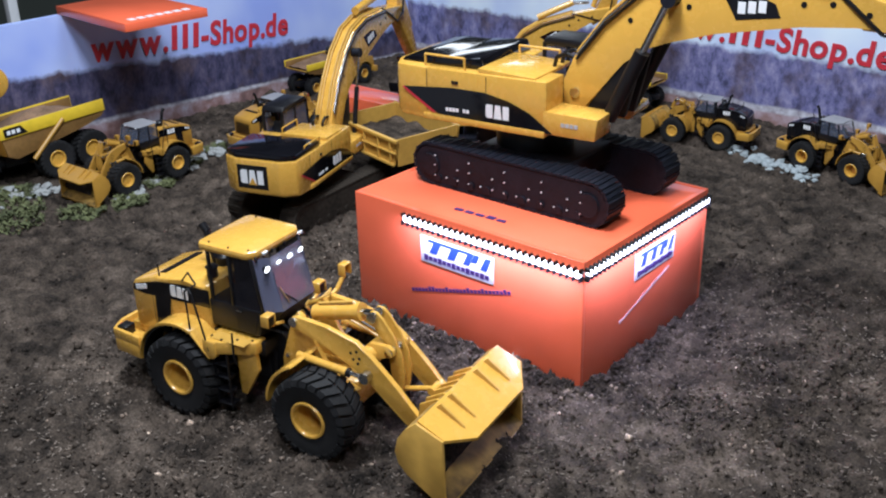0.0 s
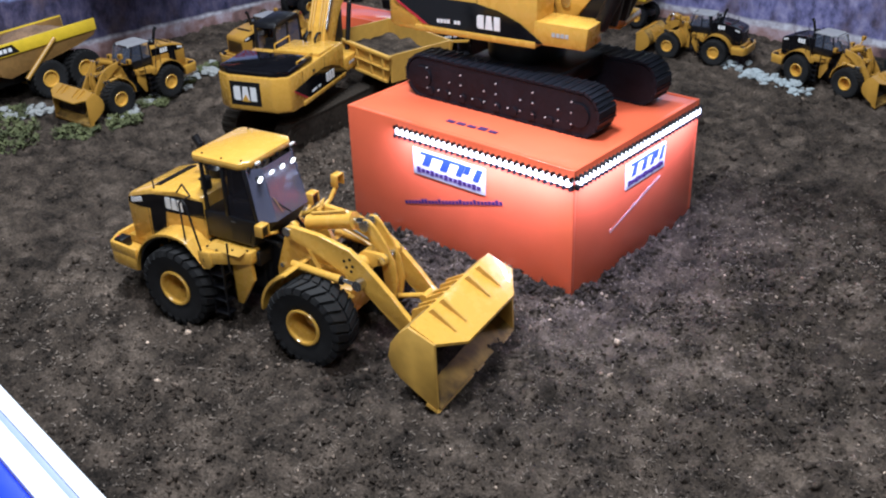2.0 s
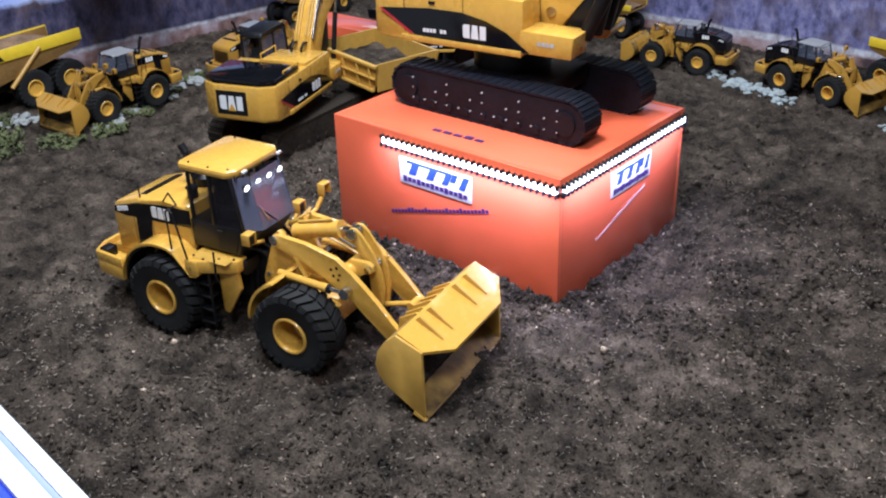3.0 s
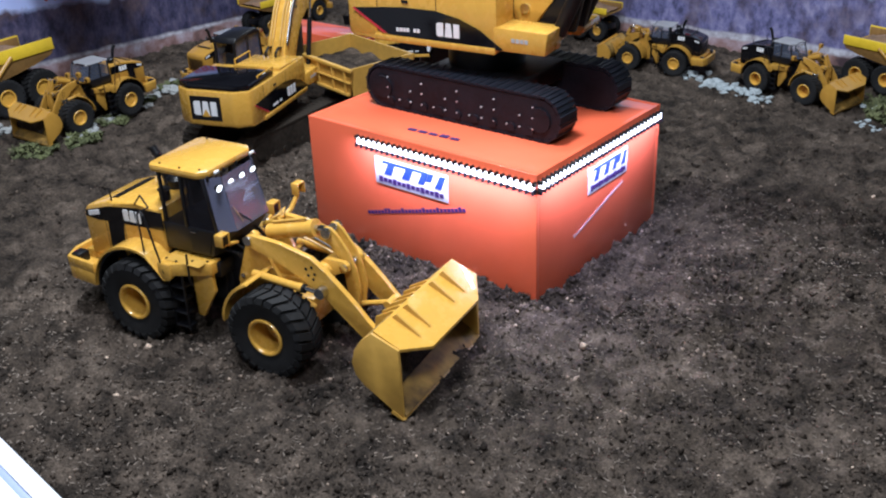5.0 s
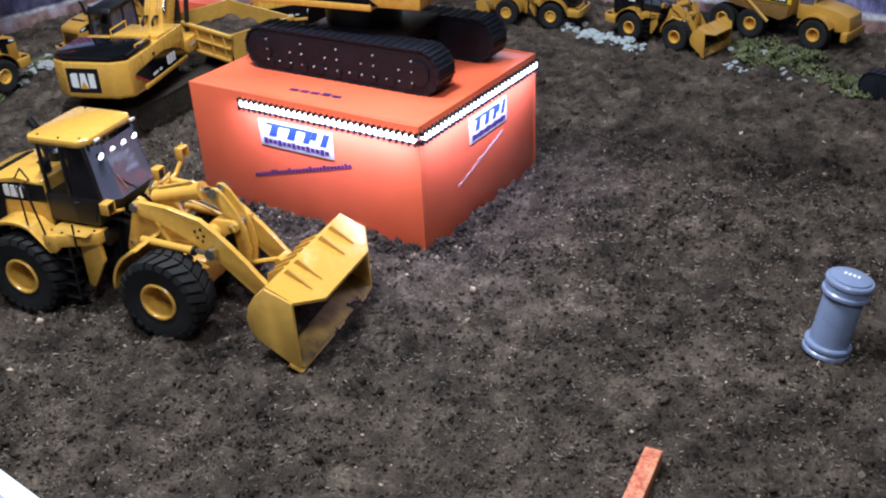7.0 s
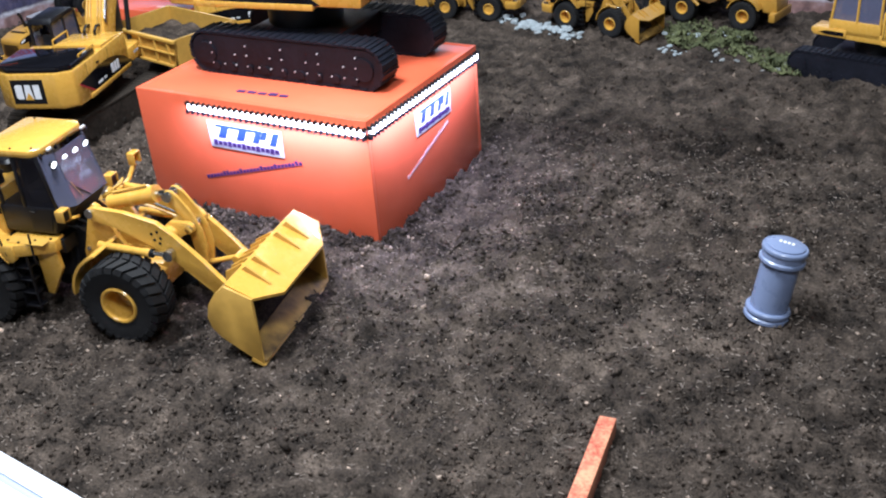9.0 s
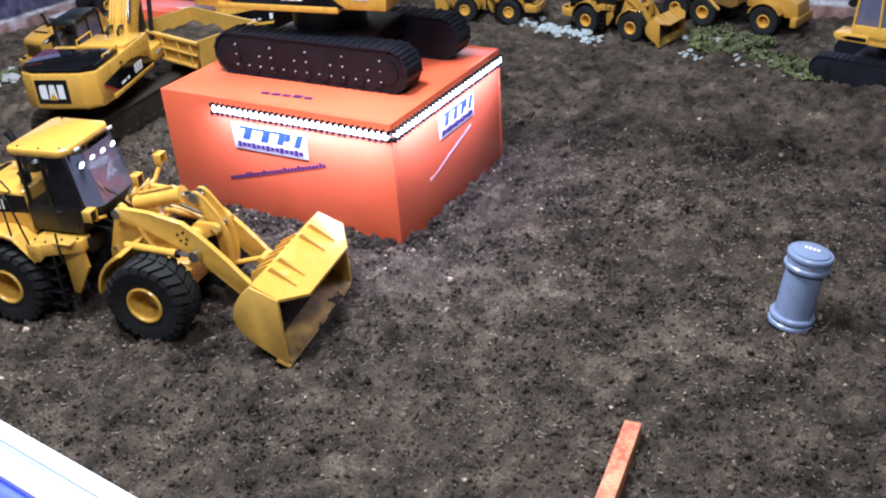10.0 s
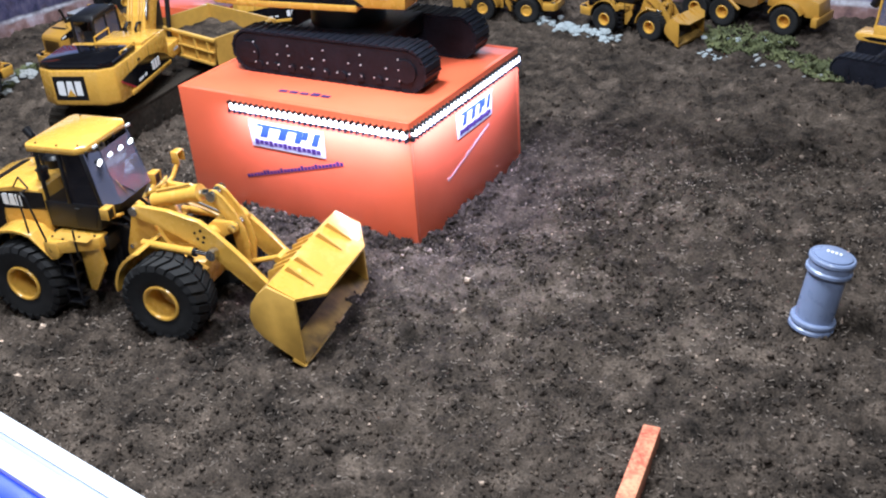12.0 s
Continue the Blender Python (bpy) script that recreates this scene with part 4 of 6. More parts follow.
def excavator(m, label, slew, boom_turn, stick_turn, cab_paint=None, aside=0.0, ram=0.17, cab_top=3.74, cab_back=-0.42, bolts=False, broad_hood=False):
    """A crawler excavator. slew: the house's turn on its tracks, degrees."""
    t = thing("crawler_excavator", m, label, "excavator", "crawler excavators")

    def add(name, bm, material=YELLOW, parent=None, label="", smooth=30):
        return part(name, scaled(bm, K), material, parent or t, label, smooth)

    for y in (-1.27, 1.27):
        track(t, y, bolts)
    bm = bmesh.new()
    block(bm, (0.3, 0, 0.85), (2.6, 2.2, 0.5), bevel=0.08)
    rod(bm, (0, 0, 1.0), (0, 0, 1.72), 0.95, seg=32)
    add("undercarriage", bm, BLACK)

    # all that turns with the house hangs under one empty part
    house_bm = bmesh.new()
    plate(house_bm, [(-3.3, -0.9), (-3.0, -1.38), (-2.4, -1.42), (1.02, -1.42), (1.02, -0.62), (1.9, -0.55), (1.9, 0.5), (1.02, 0.5), (1.02, 1.42), (-2.4, 1.42), (-3.0, 1.38), (-3.3, 0.9)], 1.74, 2.10, bevel=0.03, axis="z")
    house = part("house", scaled(house_bm, K), YELLOW, t, "yellow upper carriage")
    house.matrix_basis = pose(0, 0, 0, 0, 0, slew)

    def put(name, bm, material=YELLOW, label="", smooth=30):
        return part(name, scaled(bm, K), material, house, label, smooth)

    bm = bmesh.new()
    plate(bm, [(-3.36, -0.85), (-3.08, -1.38), (-2.2, -1.44), (-2.2, 1.44), (-3.08, 1.38), (-3.36, 0.85)], 1.78, 3.0, bevel=0.07, axis="z")
    put("counterweight", bm)
    for s in (-1, 1):
        bm = bmesh.new()
        y0, y1 = sorted((s * 0.55, s * 1.42))
        x1 = 1.02 if s < 0 else -0.45
        plate(bm, [(-2.25, 1.90), (x1, 1.90), (x1, 3.02), (-2.25, 2.99)], y0, y1, bevel=0.03)
        put("side_cover", bm)
    bm = bmesh.new()
    plate(bm, [(0.95, 1.82), (2.24, 1.82), (2.30, 2.34), (0.95, 2.36)], -1.43, -0.60, bevel=0.03)
    put("tool_box", bm)
    for s in (-1, 1):
        bm = bmesh.new()
        x1 = 1.22 if s < 0 else -0.48
        top = [(-2.85, 2.46), (-1.48, 2.58), (-0.6, 2.58), (0.05, 2.46), (0.6, 2.25), (1.2 if s < 0 else 0.9, 1.85)]
        top = [p for p in top if p[0] <= x1 + 0.01]
        low = [(top[-1][0] - 0.1, 1.84), (-1.9, 1.90)]
        plate(bm, top + low, s * 1.435 - 0.007, s * 1.435 + 0.007)
        put("side_stripe", bm, HOOD_BLACK, "black swoosh panel", smooth=0)
    bm = bmesh.new()
    plate(bm, [(-2.92, 2.44), (-2.86, 2.46), (-1.94, 1.92), (-2.06, 1.92)], -1.44, -1.43)
    put("stripe_edge", bm, RED, smooth=0)
    brand_plate(house, Matrix.Translation((-0.22, -1.445, 2.16)), 0.66, 0.32, False)
    brand_plate(house, Matrix.Translation((-3.365, 0.2, 2.38)) @ Matrix.Rotation(radians(-90), 4, "Z"), 0.95, 0.50, True)
    bm = bmesh.new()
    bm.free()
    for i in range(6):
        bm = bmesh.new()
        block(bm, (-1.62 + i * 0.095 + (0.1 if i > 3 else 0), -1.447, 2.04 + 0.004 * i), (0.072, 0.012, 0.085))
        put("number_bar", bm, WHITE, smooth=0)
    for i in range(4):
        bm = bmesh.new()
        block(bm, (1.45 + i * 0.11, -1.436, 2.10), (0.085, 0.012, 0.09))
        put("number_bar", bm, PALE_STEEL, smooth=0)
    bm = bmesh.new()
    block(bm, (-1.4, -1.437, 2.72), (0.18, 0.014, 0.07))
    put("door_latch", bm, BLACK)
    # engine deck
    bm = bmesh.new()
    if broad_hood:
        plate(bm, [(-3.30, -0.86), (-3.04, -1.34), (-1.3, -1.38), (-1.3, 1.38), (-3.04, 1.34), (-3.30, 0.86)], 2.98, 3.22, bevel=0.08, axis="z")
    else:
        plate(bm, [(-3.15, 2.96), (-3.05, 3.10), (-2.6, 3.18), (-1.9, 3.18), (-0.85, 3.30), (-0.75, 3.0)], -1.12, 1.18, bevel=0.06)
    put("engine_hood", bm, HOOD_BLACK, "glossy black engine hood")
    # a sill under the side covers, with a dark joint above it
    for s in (-1, 1):
        x1 = 1.0 if s < 0 else -0.5
        bm = bmesh.new()
        block(bm, ((x1 - 2.3) / 2, s * 1.44, 1.80), (x1 + 2.3, 0.05, 0.15), bevel=0.012)
        put("side_sill", bm)
        for xs in (-2.2, -0.55):
            bm = bmesh.new()
            block(bm, (xs, s * 1.42, 2.45), (0.02, 0.006, 1.0))
            put("panel_gap", bm, BLACK, smooth=0)
    bm = bmesh.new()
    plate(bm, [(-0.8, 2.96), (0.7, 2.96), (0.7, 3.06), (-0.8, 3.12)], -1.36, 0.42, bevel=0.02)
    put("deck_cover", bm)
    for x0, x1, y in ((-2.3, -1.2, -1.30), (-0.7, 0.4, 0.45)):
        bm = bmesh.new()
        pipe_run(bm, [(x0, y, 2.98), (x0, y, 3.28), (x1, y, 3.28), (x1, y, 2.98)], 0.03)
        put("handrail", bm, YELLOW)
    # cab on the left, in front, over a ledge of the frame
    bm = bmesh.new()
    plate(bm, [(0.9, 1.78), (2.20, 1.80), (2.34, 1.96), (2.30, 2.10), (0.9, 2.12)], 0.52, 1.46, bevel=0.03)
    put("cab_ledge", bm)
    bm = bmesh.new()
    plate(bm, [(1.0, 1.86), (1.7, 1.86), (2.0, 1.94), (1.7, 2.02), (1.0, 2.02)], 1.462, 1.470)
    put("ledge_stripe", bm, HOOD_BLACK, smooth=0)
    bm = bmesh.new()
    plate(bm, [(cab_back, 1.90), (1.62, 1.90), (1.66, 2.50), (cab_back, 2.50)], 0.56, 1.42, bevel=0.03)
    cab_paint = cab_paint or BLACK
    cab = put("cab", bm, cab_paint, "operator cab")
    bm = bmesh.new()
    plate(bm, [(cab_back, cab_top), (1.45, cab_top), (1.30, cab_top + 0.18), (cab_back + 0.12, cab_top + 0.18)], 0.54, 1.44, bevel=0.05)
    put("cab_roof", bm, cab_paint)
    for x, dx in ((cab_back + 0.06, 0), (0.55, 0), (1.58, -0.14)):
        for y in (0.60, 1.38):
            bm = bmesh.new()
            rod(bm, (x, y, 2.46), (x + dx, y, cab_top + 0.04), 0.055, seg=8)
            put("cab_post", bm, cab_paint)
    for y in (0.60, 1.38):
        bm = bmesh.new()
        plate(bm, [(cab_back + 0.06, 2.5), (1.60, 2.5), (1.46, cab_top + 0.02), (cab_back + 0.06, cab_top + 0.02)], y - 0.006, y + 0.006)
        o = part("side_pane", scaled(bm, K), REFLECTION_TINT, cab, smooth=0)
        o.visible_shadow = False
    bm = bmesh.new()
    block(bm, (0.4, 1.0, 2.62), (0.5, 0.5, 0.2), bevel=0.04)
    block(bm, (0.1, 1.0, 2.95), (0.16, 0.5, 0.6), bevel=0.04)
    part("seat", scaled(bm, K), SEAT, cab)

    # boom
    boom_bm = bmesh.new()
    outline = [(0.72, 2.20), (1.25, 2.14), (2.13, 3.40), (2.60, 3.72), (3.20, 4.00), (4.2, 4.24), (5.92, 4.55), (7.0, 4.64), (7.66, 4.60), (8.30, 4.52), (8.46, 4.72), (8.36, 4.95), (6.5, 5.42), (4.7, 5.72), (3.6, 5.62), (2.6, 5.10), (1.74, 4.35), (1.07, 3.50), (0.70, 2.85)]
    root = Vector((1.0, 0, 2.42))
    turn = Matrix.Translation((0.2, aside, 0)) @ Matrix.Translation(root) @ Matrix.Rotation(radians(-boom_turn), 4, "Y") @ Matrix.Translation(-root)
    plate(boom_bm, outline, -0.36, 0.36, bevel=0.05)
    boom_bm.transform(turn)
    boom = put("boom", boom_bm, YELLOW, "yellow cranked boom")

    def on_boom(name, bm, material, label="", smooth=30, extra=None):
        bm.transform(turn @ (extra or Matrix()))
        return part(name, scaled(bm, K), material, boom, label, smooth)

    for s in (-1, 1):
        bm = bmesh.new()
        # added black plates stand in for dark rams and shade under the boom
        plate(bm, [(1.15, 2.14), (2.25, 2.12), (2.60, 3.55), (2.15, 3.38), (1.45, 2.5)], s * 0.26 - 0.07, s * 0.26 + 0.07, bevel=0.02)
        on_boom("boom_foot", bm, BLACK)
        bm = bmesh.new()
        rod(bm, (2.0, s * 0.62, 2.15), (2.72, s * 0.62, 3.75), ram, seg=16)
        on_boom("boom_cylinder", bm, BLACK)
        bm = bmesh.new()
        rod(bm, (2.7, s * 0.62, 3.70), (3.25, s * 0.60, 4.92), ram / 2, seg=14)
        on_boom("cylinder_rod", bm, CHROME)
        bm = bmesh.new()
        rod(bm, (3.25, s * 0.34, 4.92), (3.25, s * 0.70, 4.92), 0.17, seg=18)
        on_boom("boom_pin", bm, STEEL_DARK)
        bm = bmesh.new()
        plate(bm, [(4.62, 4.58), (5.52, 4.70), (5.40, 4.96), (5.0, 5.12), (4.30, 5.10)], s * 0.365 - 0.006, s * 0.365 + 0.006)
        on_boom("boom_badge", bm, HOOD_BLACK, smooth=0)
        for x in (4.72, 4.93, 5.14):
            bm = bmesh.new()
            block(bm, (x, s * 0.376, 4.86 + (x - 4.93) * 0.12), (0.16, 0.012, 0.24))
            on_boom("badge_bar", bm, WHITE, smooth=0)
        bm = bmesh.new()
        rod(bm, (1.02, s * 0.34, 2.56), (1.02, s * 0.40, 2.56), 0.12, seg=16)
        on_boom("foot_pin", bm, CHROME)
    for y in (-0.26, -0.14, 0.14, 0.26):
        bm = bmesh.new()
        pts = [(0.75, 2.9), (1.05, 3.56), (1.72, 4.42), (2.58, 5.18), (3.6, 5.70), (4.7, 5.80), (6.4, 5.50)]
        pipe_run(bm, [(x, y, z) for x, z in pts], 0.035)
        on_boom("boom_line", bm, YELLOW_DUSTY)
    for y, dz, paint in ((-0.40, -0.10, CHROME), (-0.41, -0.20, BLACK)):
        bm = bmesh.new()
        pipe_run(bm, [(x, y, z + dz) for x, z in pts[1:]], 0.030)
        on_boom("side_line", bm, paint)
    for y in (-0.2, 0.2):
        for run, r in (([(0.35, y, 2.9), (0.45, y, 3.3), (0.7, y, 3.4), (0.95, y, 3.3)], 0.05), ([(6.3, y * 1.7, 5.52), (6.9, y * 2, 5.05), (7.5, y * 2, 4.55), (8.1, y * 2, 4.7), (8.5, y * 1.7, 5.3)], 0.04)):
            bm = bmesh.new()
            pipe_run(bm, run, r)
            on_boom("hose", bm, BLACK)
    for x, z in ((2.3, 4.35), (3.6, 4.75), (5.95, 5.0), (6.5, 5.05), (7.2, 4.9)):
        bm = bmesh.new()
        rod(bm, (x, -0.37, z), (x, 0.37, z), 0.06, seg=12)
        on_boom("boom_plug", bm, BLACK)
    # stick cylinder on top, stick and bucket
    bm = bmesh.new()
    rod(bm, (4.6, 0, 6.02), (6.6, 0, 5.95), 0.16, seg=16)
    on_boom("stick_cylinder", bm, YELLOW)
    tip = Vector((8.15, 0, 4.78))
    st = Matrix.Translation(tip) @ Matrix.Rotation(radians(-stick_turn), 4, "Y") @ Matrix.Translation(-tip)
    bm = bmesh.new()
    plate(bm, [(7.2, 5.35), (7.45, 5.75), (8.2, 5.40), (11.2, 4.95), (11.3, 4.70), (11.1, 4.6), (8.3, 4.50), (7.95, 4.62)], -0.24, 0.24, bevel=0.04)
    on_boom("stick", bm, YELLOW, extra=st)
    bm = bmesh.new()
    rod(bm, (6.5, 0, 5.95), (7.35, 0, 5.6), 0.08, seg=12)
    on_boom("cylinder_rod", bm, CHROME)
    bm = bmesh.new()
    rod(bm, (8.1, 0, 5.65), (9.9, 0, 5.45), 0.13, seg=14)
    on_boom("bucket_cylinder", bm, YELLOW, extra=st)
    bm = bmesh.new()
    pts = [(11.0, 4.55), (11.3, 4.95), (11.9, 4.75), (12.25, 4.1), (12.1, 3.45), (11.6, 3.1), (11.15, 3.25), (11.5, 3.4), (11.9, 3.75), (11.98, 4.1), (11.7, 4.5), (11.3, 4.6)]
    plate(bm, pts, -0.7, 0.7, bevel=0.02)
    on_boom("digging_bucket", bm, STEEL_DARK, extra=st)
    return t


excavator(pose(-0.25, 0.22, BOX_H, 0, 0, 1), "large yellow crawler excavator model on the orange box", 7, 0, 42, cab_top=3.36, cab_back=-0.15, bolts=True)
SHADE_STEEL = mat("peat_dusted_steel", (0.030, 0.024, 0.019), 0.9, var=0.5, scale=90, bump=0.4, bump_scale=400, spec=0.15)
digger = excavator(pose(-0.89, 0.256, -0.004, 0, 0, 97) @ Matrix.Scale(0.85, 4), "yellow crawler excavator model with black hood on peat", 13, 9, -62, aside=-0.35, ram=0.09, broad_hood=True)
for c in digger.children:
    # the brown of the shaded peat is put into its crawlers' colour
    if c.name.startswith(("track_", "undercarriage")):
        c.material_slots[0].link = "OBJECT"
        c.material_slots[0].material = SHADE_STEEL
excavator(pose(-0.84, 0.80, -0.004, 0, 0, 40) @ Matrix.Scale(0.66, 4), "yellow crawler excavator model behind the large orange box", 0, 24, 50)
excavator(pose(0.60, 1.046, -0.012, 0, 0, 168) @ Matrix.Scale(0.75, 4), "yellow crawler excavator model beside the banner wall", 0, 50, 40, YELLOW)


# ---- the orange box with its lights and signs ----
def pedestal(m, w, d, h, label):
    """A box of boards, its top laid between the walls."""
    t = thing("pedestal_box", m, label, "pedestal")
    e = 0.008
    for name, c, size in (("front_board", (-w / 2, e / 2, h / 2 - 0.01), (w, e, h + 0.02)), ("back_board", (-w / 2, d - e / 2, h / 2 - 0.01), (w, e, h + 0.02)),
                          ("side_board", (-e / 2, d / 2, h / 2 - 0.01), (e, d - 2 * e - 0.0004, h + 0.02)), ("side_board", (-w + e / 2, d / 2, h / 2 - 0.01), (e, d - 2 * e - 0.0004, h + 0.02)),
                          ("top_board", (-w / 2, d / 2, h - e / 2 - 0.0006), (w - 2 * e - 0.0004, d - 2 * e - 0.0004, e))):
        bm = bmesh.new()
        block(bm, c, size, bevel=0.0008)
        part(name, bm, ORANGE, t)
    return t


def led_strip(parent, m, length, n, label):
    """A light strip: carrier tape, and lamps that stand proud of it."""
    bm = bmesh.new()
    block(bm, (length / 2, -0.0008, 0), (length, 0.0016, 0.010))
    tape = part("light_strip", bm, WHITE, parent, label, smooth=0)
    tape.matrix_basis = m
    bm = bmesh.new()
    block(bm, (0, -0.0042, 0), (length / n * 0.80, 0.0052, 0.0105), bevel=0.0012)
    first = part("lamp", bm, LED, tape, "glowing white lamp", smooth=0)
    first.matrix_basis = Matrix.Translation((length * 0.5 / n, 0, 0))
    for i in range(1, n):
        share(first, Matrix.Translation((length * (i + 0.5) / n, 0, 0)), tape)
    # small black clips between the lamps, above and below them
    for z, lean in ((0.0064, -16), (-0.0064, 20)):
        bm = bmesh.new()
        plate(bm, [(-0.0010, -0.0040), (0.0010, -0.0040), (0.0030, 0.0), (0.0020, 0.0032), (-0.0020, 0.0032), (-0.0030, 0.0)] if z > 0 else [(-0.0010, -0.0054), (0.0010, -0.0054), (0.0031, 0.0), (0.0012, 0.0042), (-0.0012, 0.0042), (-0.0031, 0.0)], -0.0078, -0.0008)
        clip = part("clip", bm, BLACK, tape, "black plastic clip", smooth=0)
        clip.matrix_basis = pose(0, 0, z, 0, lean)
        for i in range(1, n + 1):
            share(clip, pose(length * i / n, 0, z, 0, lean), tape)
    return tape


def sign_plate(parent, m, w, h, label):
    """A white sign with a slanting blue mark and a line of small print."""
    bm = bmesh.new()
    block(bm, (0, -0.001, 0), (w, 0.002, h), bevel=0.0004)
    panel = part("sign_panel", bm, WHITE, parent, label)
    panel.matrix_basis = m
    hh, z0 = h * 0.5, -h * 0.08
    for x, ww, z1 in ((-0.37, 0.10, 0.0), (-0.12, 0.10, 0.0), (0.10, 0.08, 0.0), (0.21, 0.07, 0.35), (0.33, 0.08, 0.0)):
        bm = bmesh.new()
        lo, hi = z0 + hh * z1, z0 + hh
        plate(bm, [(x * w, lo), ((x + ww) * w, lo), ((x + ww + 0.07 * (1 - z1)) * w, hi), ((x + 0.07 * (1 - z1)) * w, hi)], -0.0028, -0.002)
        part("blue_bar", bm, BLUE, panel, smooth=0)
    bm = bmesh.new()
    plate(bm, [(-0.40 * w, z0 + hh * 0.80), (0.20 * w, z0 + hh * 0.80), (0.22 * w, z0 + hh * 1.02), (-0.38 * w, z0 + hh * 1.02)], -0.0026, -0.002)
    part("blue_rule", bm, BLUE, panel, smooth=0)
    for i in range(14):
        bm = bmesh.new()
        block(bm, ((-0.42 + i * 0.0645) * w, -0.0024, -h * 0.30), (w * 0.052, 0.0008, h * (0.16 if i % 3 else 0.22)))
        part("print_bar", bm, NAVY, panel, smooth=0)
    return panel


def print_line(parent, m, length, h, n, material, label, gap=0.25):
    """Small print that cannot be read: bars of its size."""
    rnd = random.Random(n)
    p = length / n
    for i in range(n):
        k = rnd.choice((0.7, 0.7, 0.75, 1.0))
        bm = bmesh.new()
        block(bm, (p * (i + 0.5), -0.0006, h * k / 2), (p * (1 - gap), 0.0008, h * k))
        ob = part("print_bar", bm, material, parent, label if i == 0 else "", smooth=0)
        ob.matrix_basis = m


pedestal(pose(-1.04, 0.73, 0, 0, 0, 2), 0.30, 0.10, 0.078, "second orange display box near the banner corner")
box = pedestal(Matrix(), BOX_W, BOX_D, BOX_H, "bright orange display box with white lights bedded in peat")
FACE_E = pose(0, 0, 0, 0, 0, 90)  # the face towards +x, read along +y
led_strip(box, pose(-0.352, 0, 0.194), 0.350, 31, "white light strip along the long side")
led_strip(box, FACE_E @ pose(0.003, 0, 0.195), 0.364, 33, "white light strip along the short side")


def strip_light(m, length, watts):
    """The light that a strip of lamps throws down over the board and the peat below it."""
    data = bpy.data.lights.new("strip_light", "AREA")
    data.shape, data.size, data.size_y, data.energy, data.color = "RECTANGLE", length, 0.006, watts, (0.62, 0.60, 1.0)
    ob = new("strip_light", data)
    ob.matrix_world = m @ pose(length / 2, -0.026, 0.002, 8)


strip_light(pose(-0.352, 0, 0.194), 0.350, 0.95)
strip_light(FACE_E @ pose(0.003, 0, 0.195), 0.364, 1.0)
sign_plate(box, pose(-0.2415, 0, 0.150), 0.152, 0.046, "white sign with blue mark")
sign_plate(box, FACE_E @ pose(0.2025, 0, 0.151), 0.120, 0.044, "small white sign with blue mark")
print_line(box, pose(-0.342, 0, 0.062, 0, -15.4), 0.219, 0.0085, 28, NAVY, "dark blue line of small print")
print_line(box, FACE_E @ pose(0.104, 0, 0.068, 0, -16.5), 0.156, 0.006, 24, mat("pale_print", (0.75, 0.45, 0.42), 0.6), "pale slanting line of small print")
print_line(box, pose(-0.283, 0.040, BOX_H, -90, 0, 3), 0.105, 0.011, 5, NAVY, "dark row of letters on the box top")


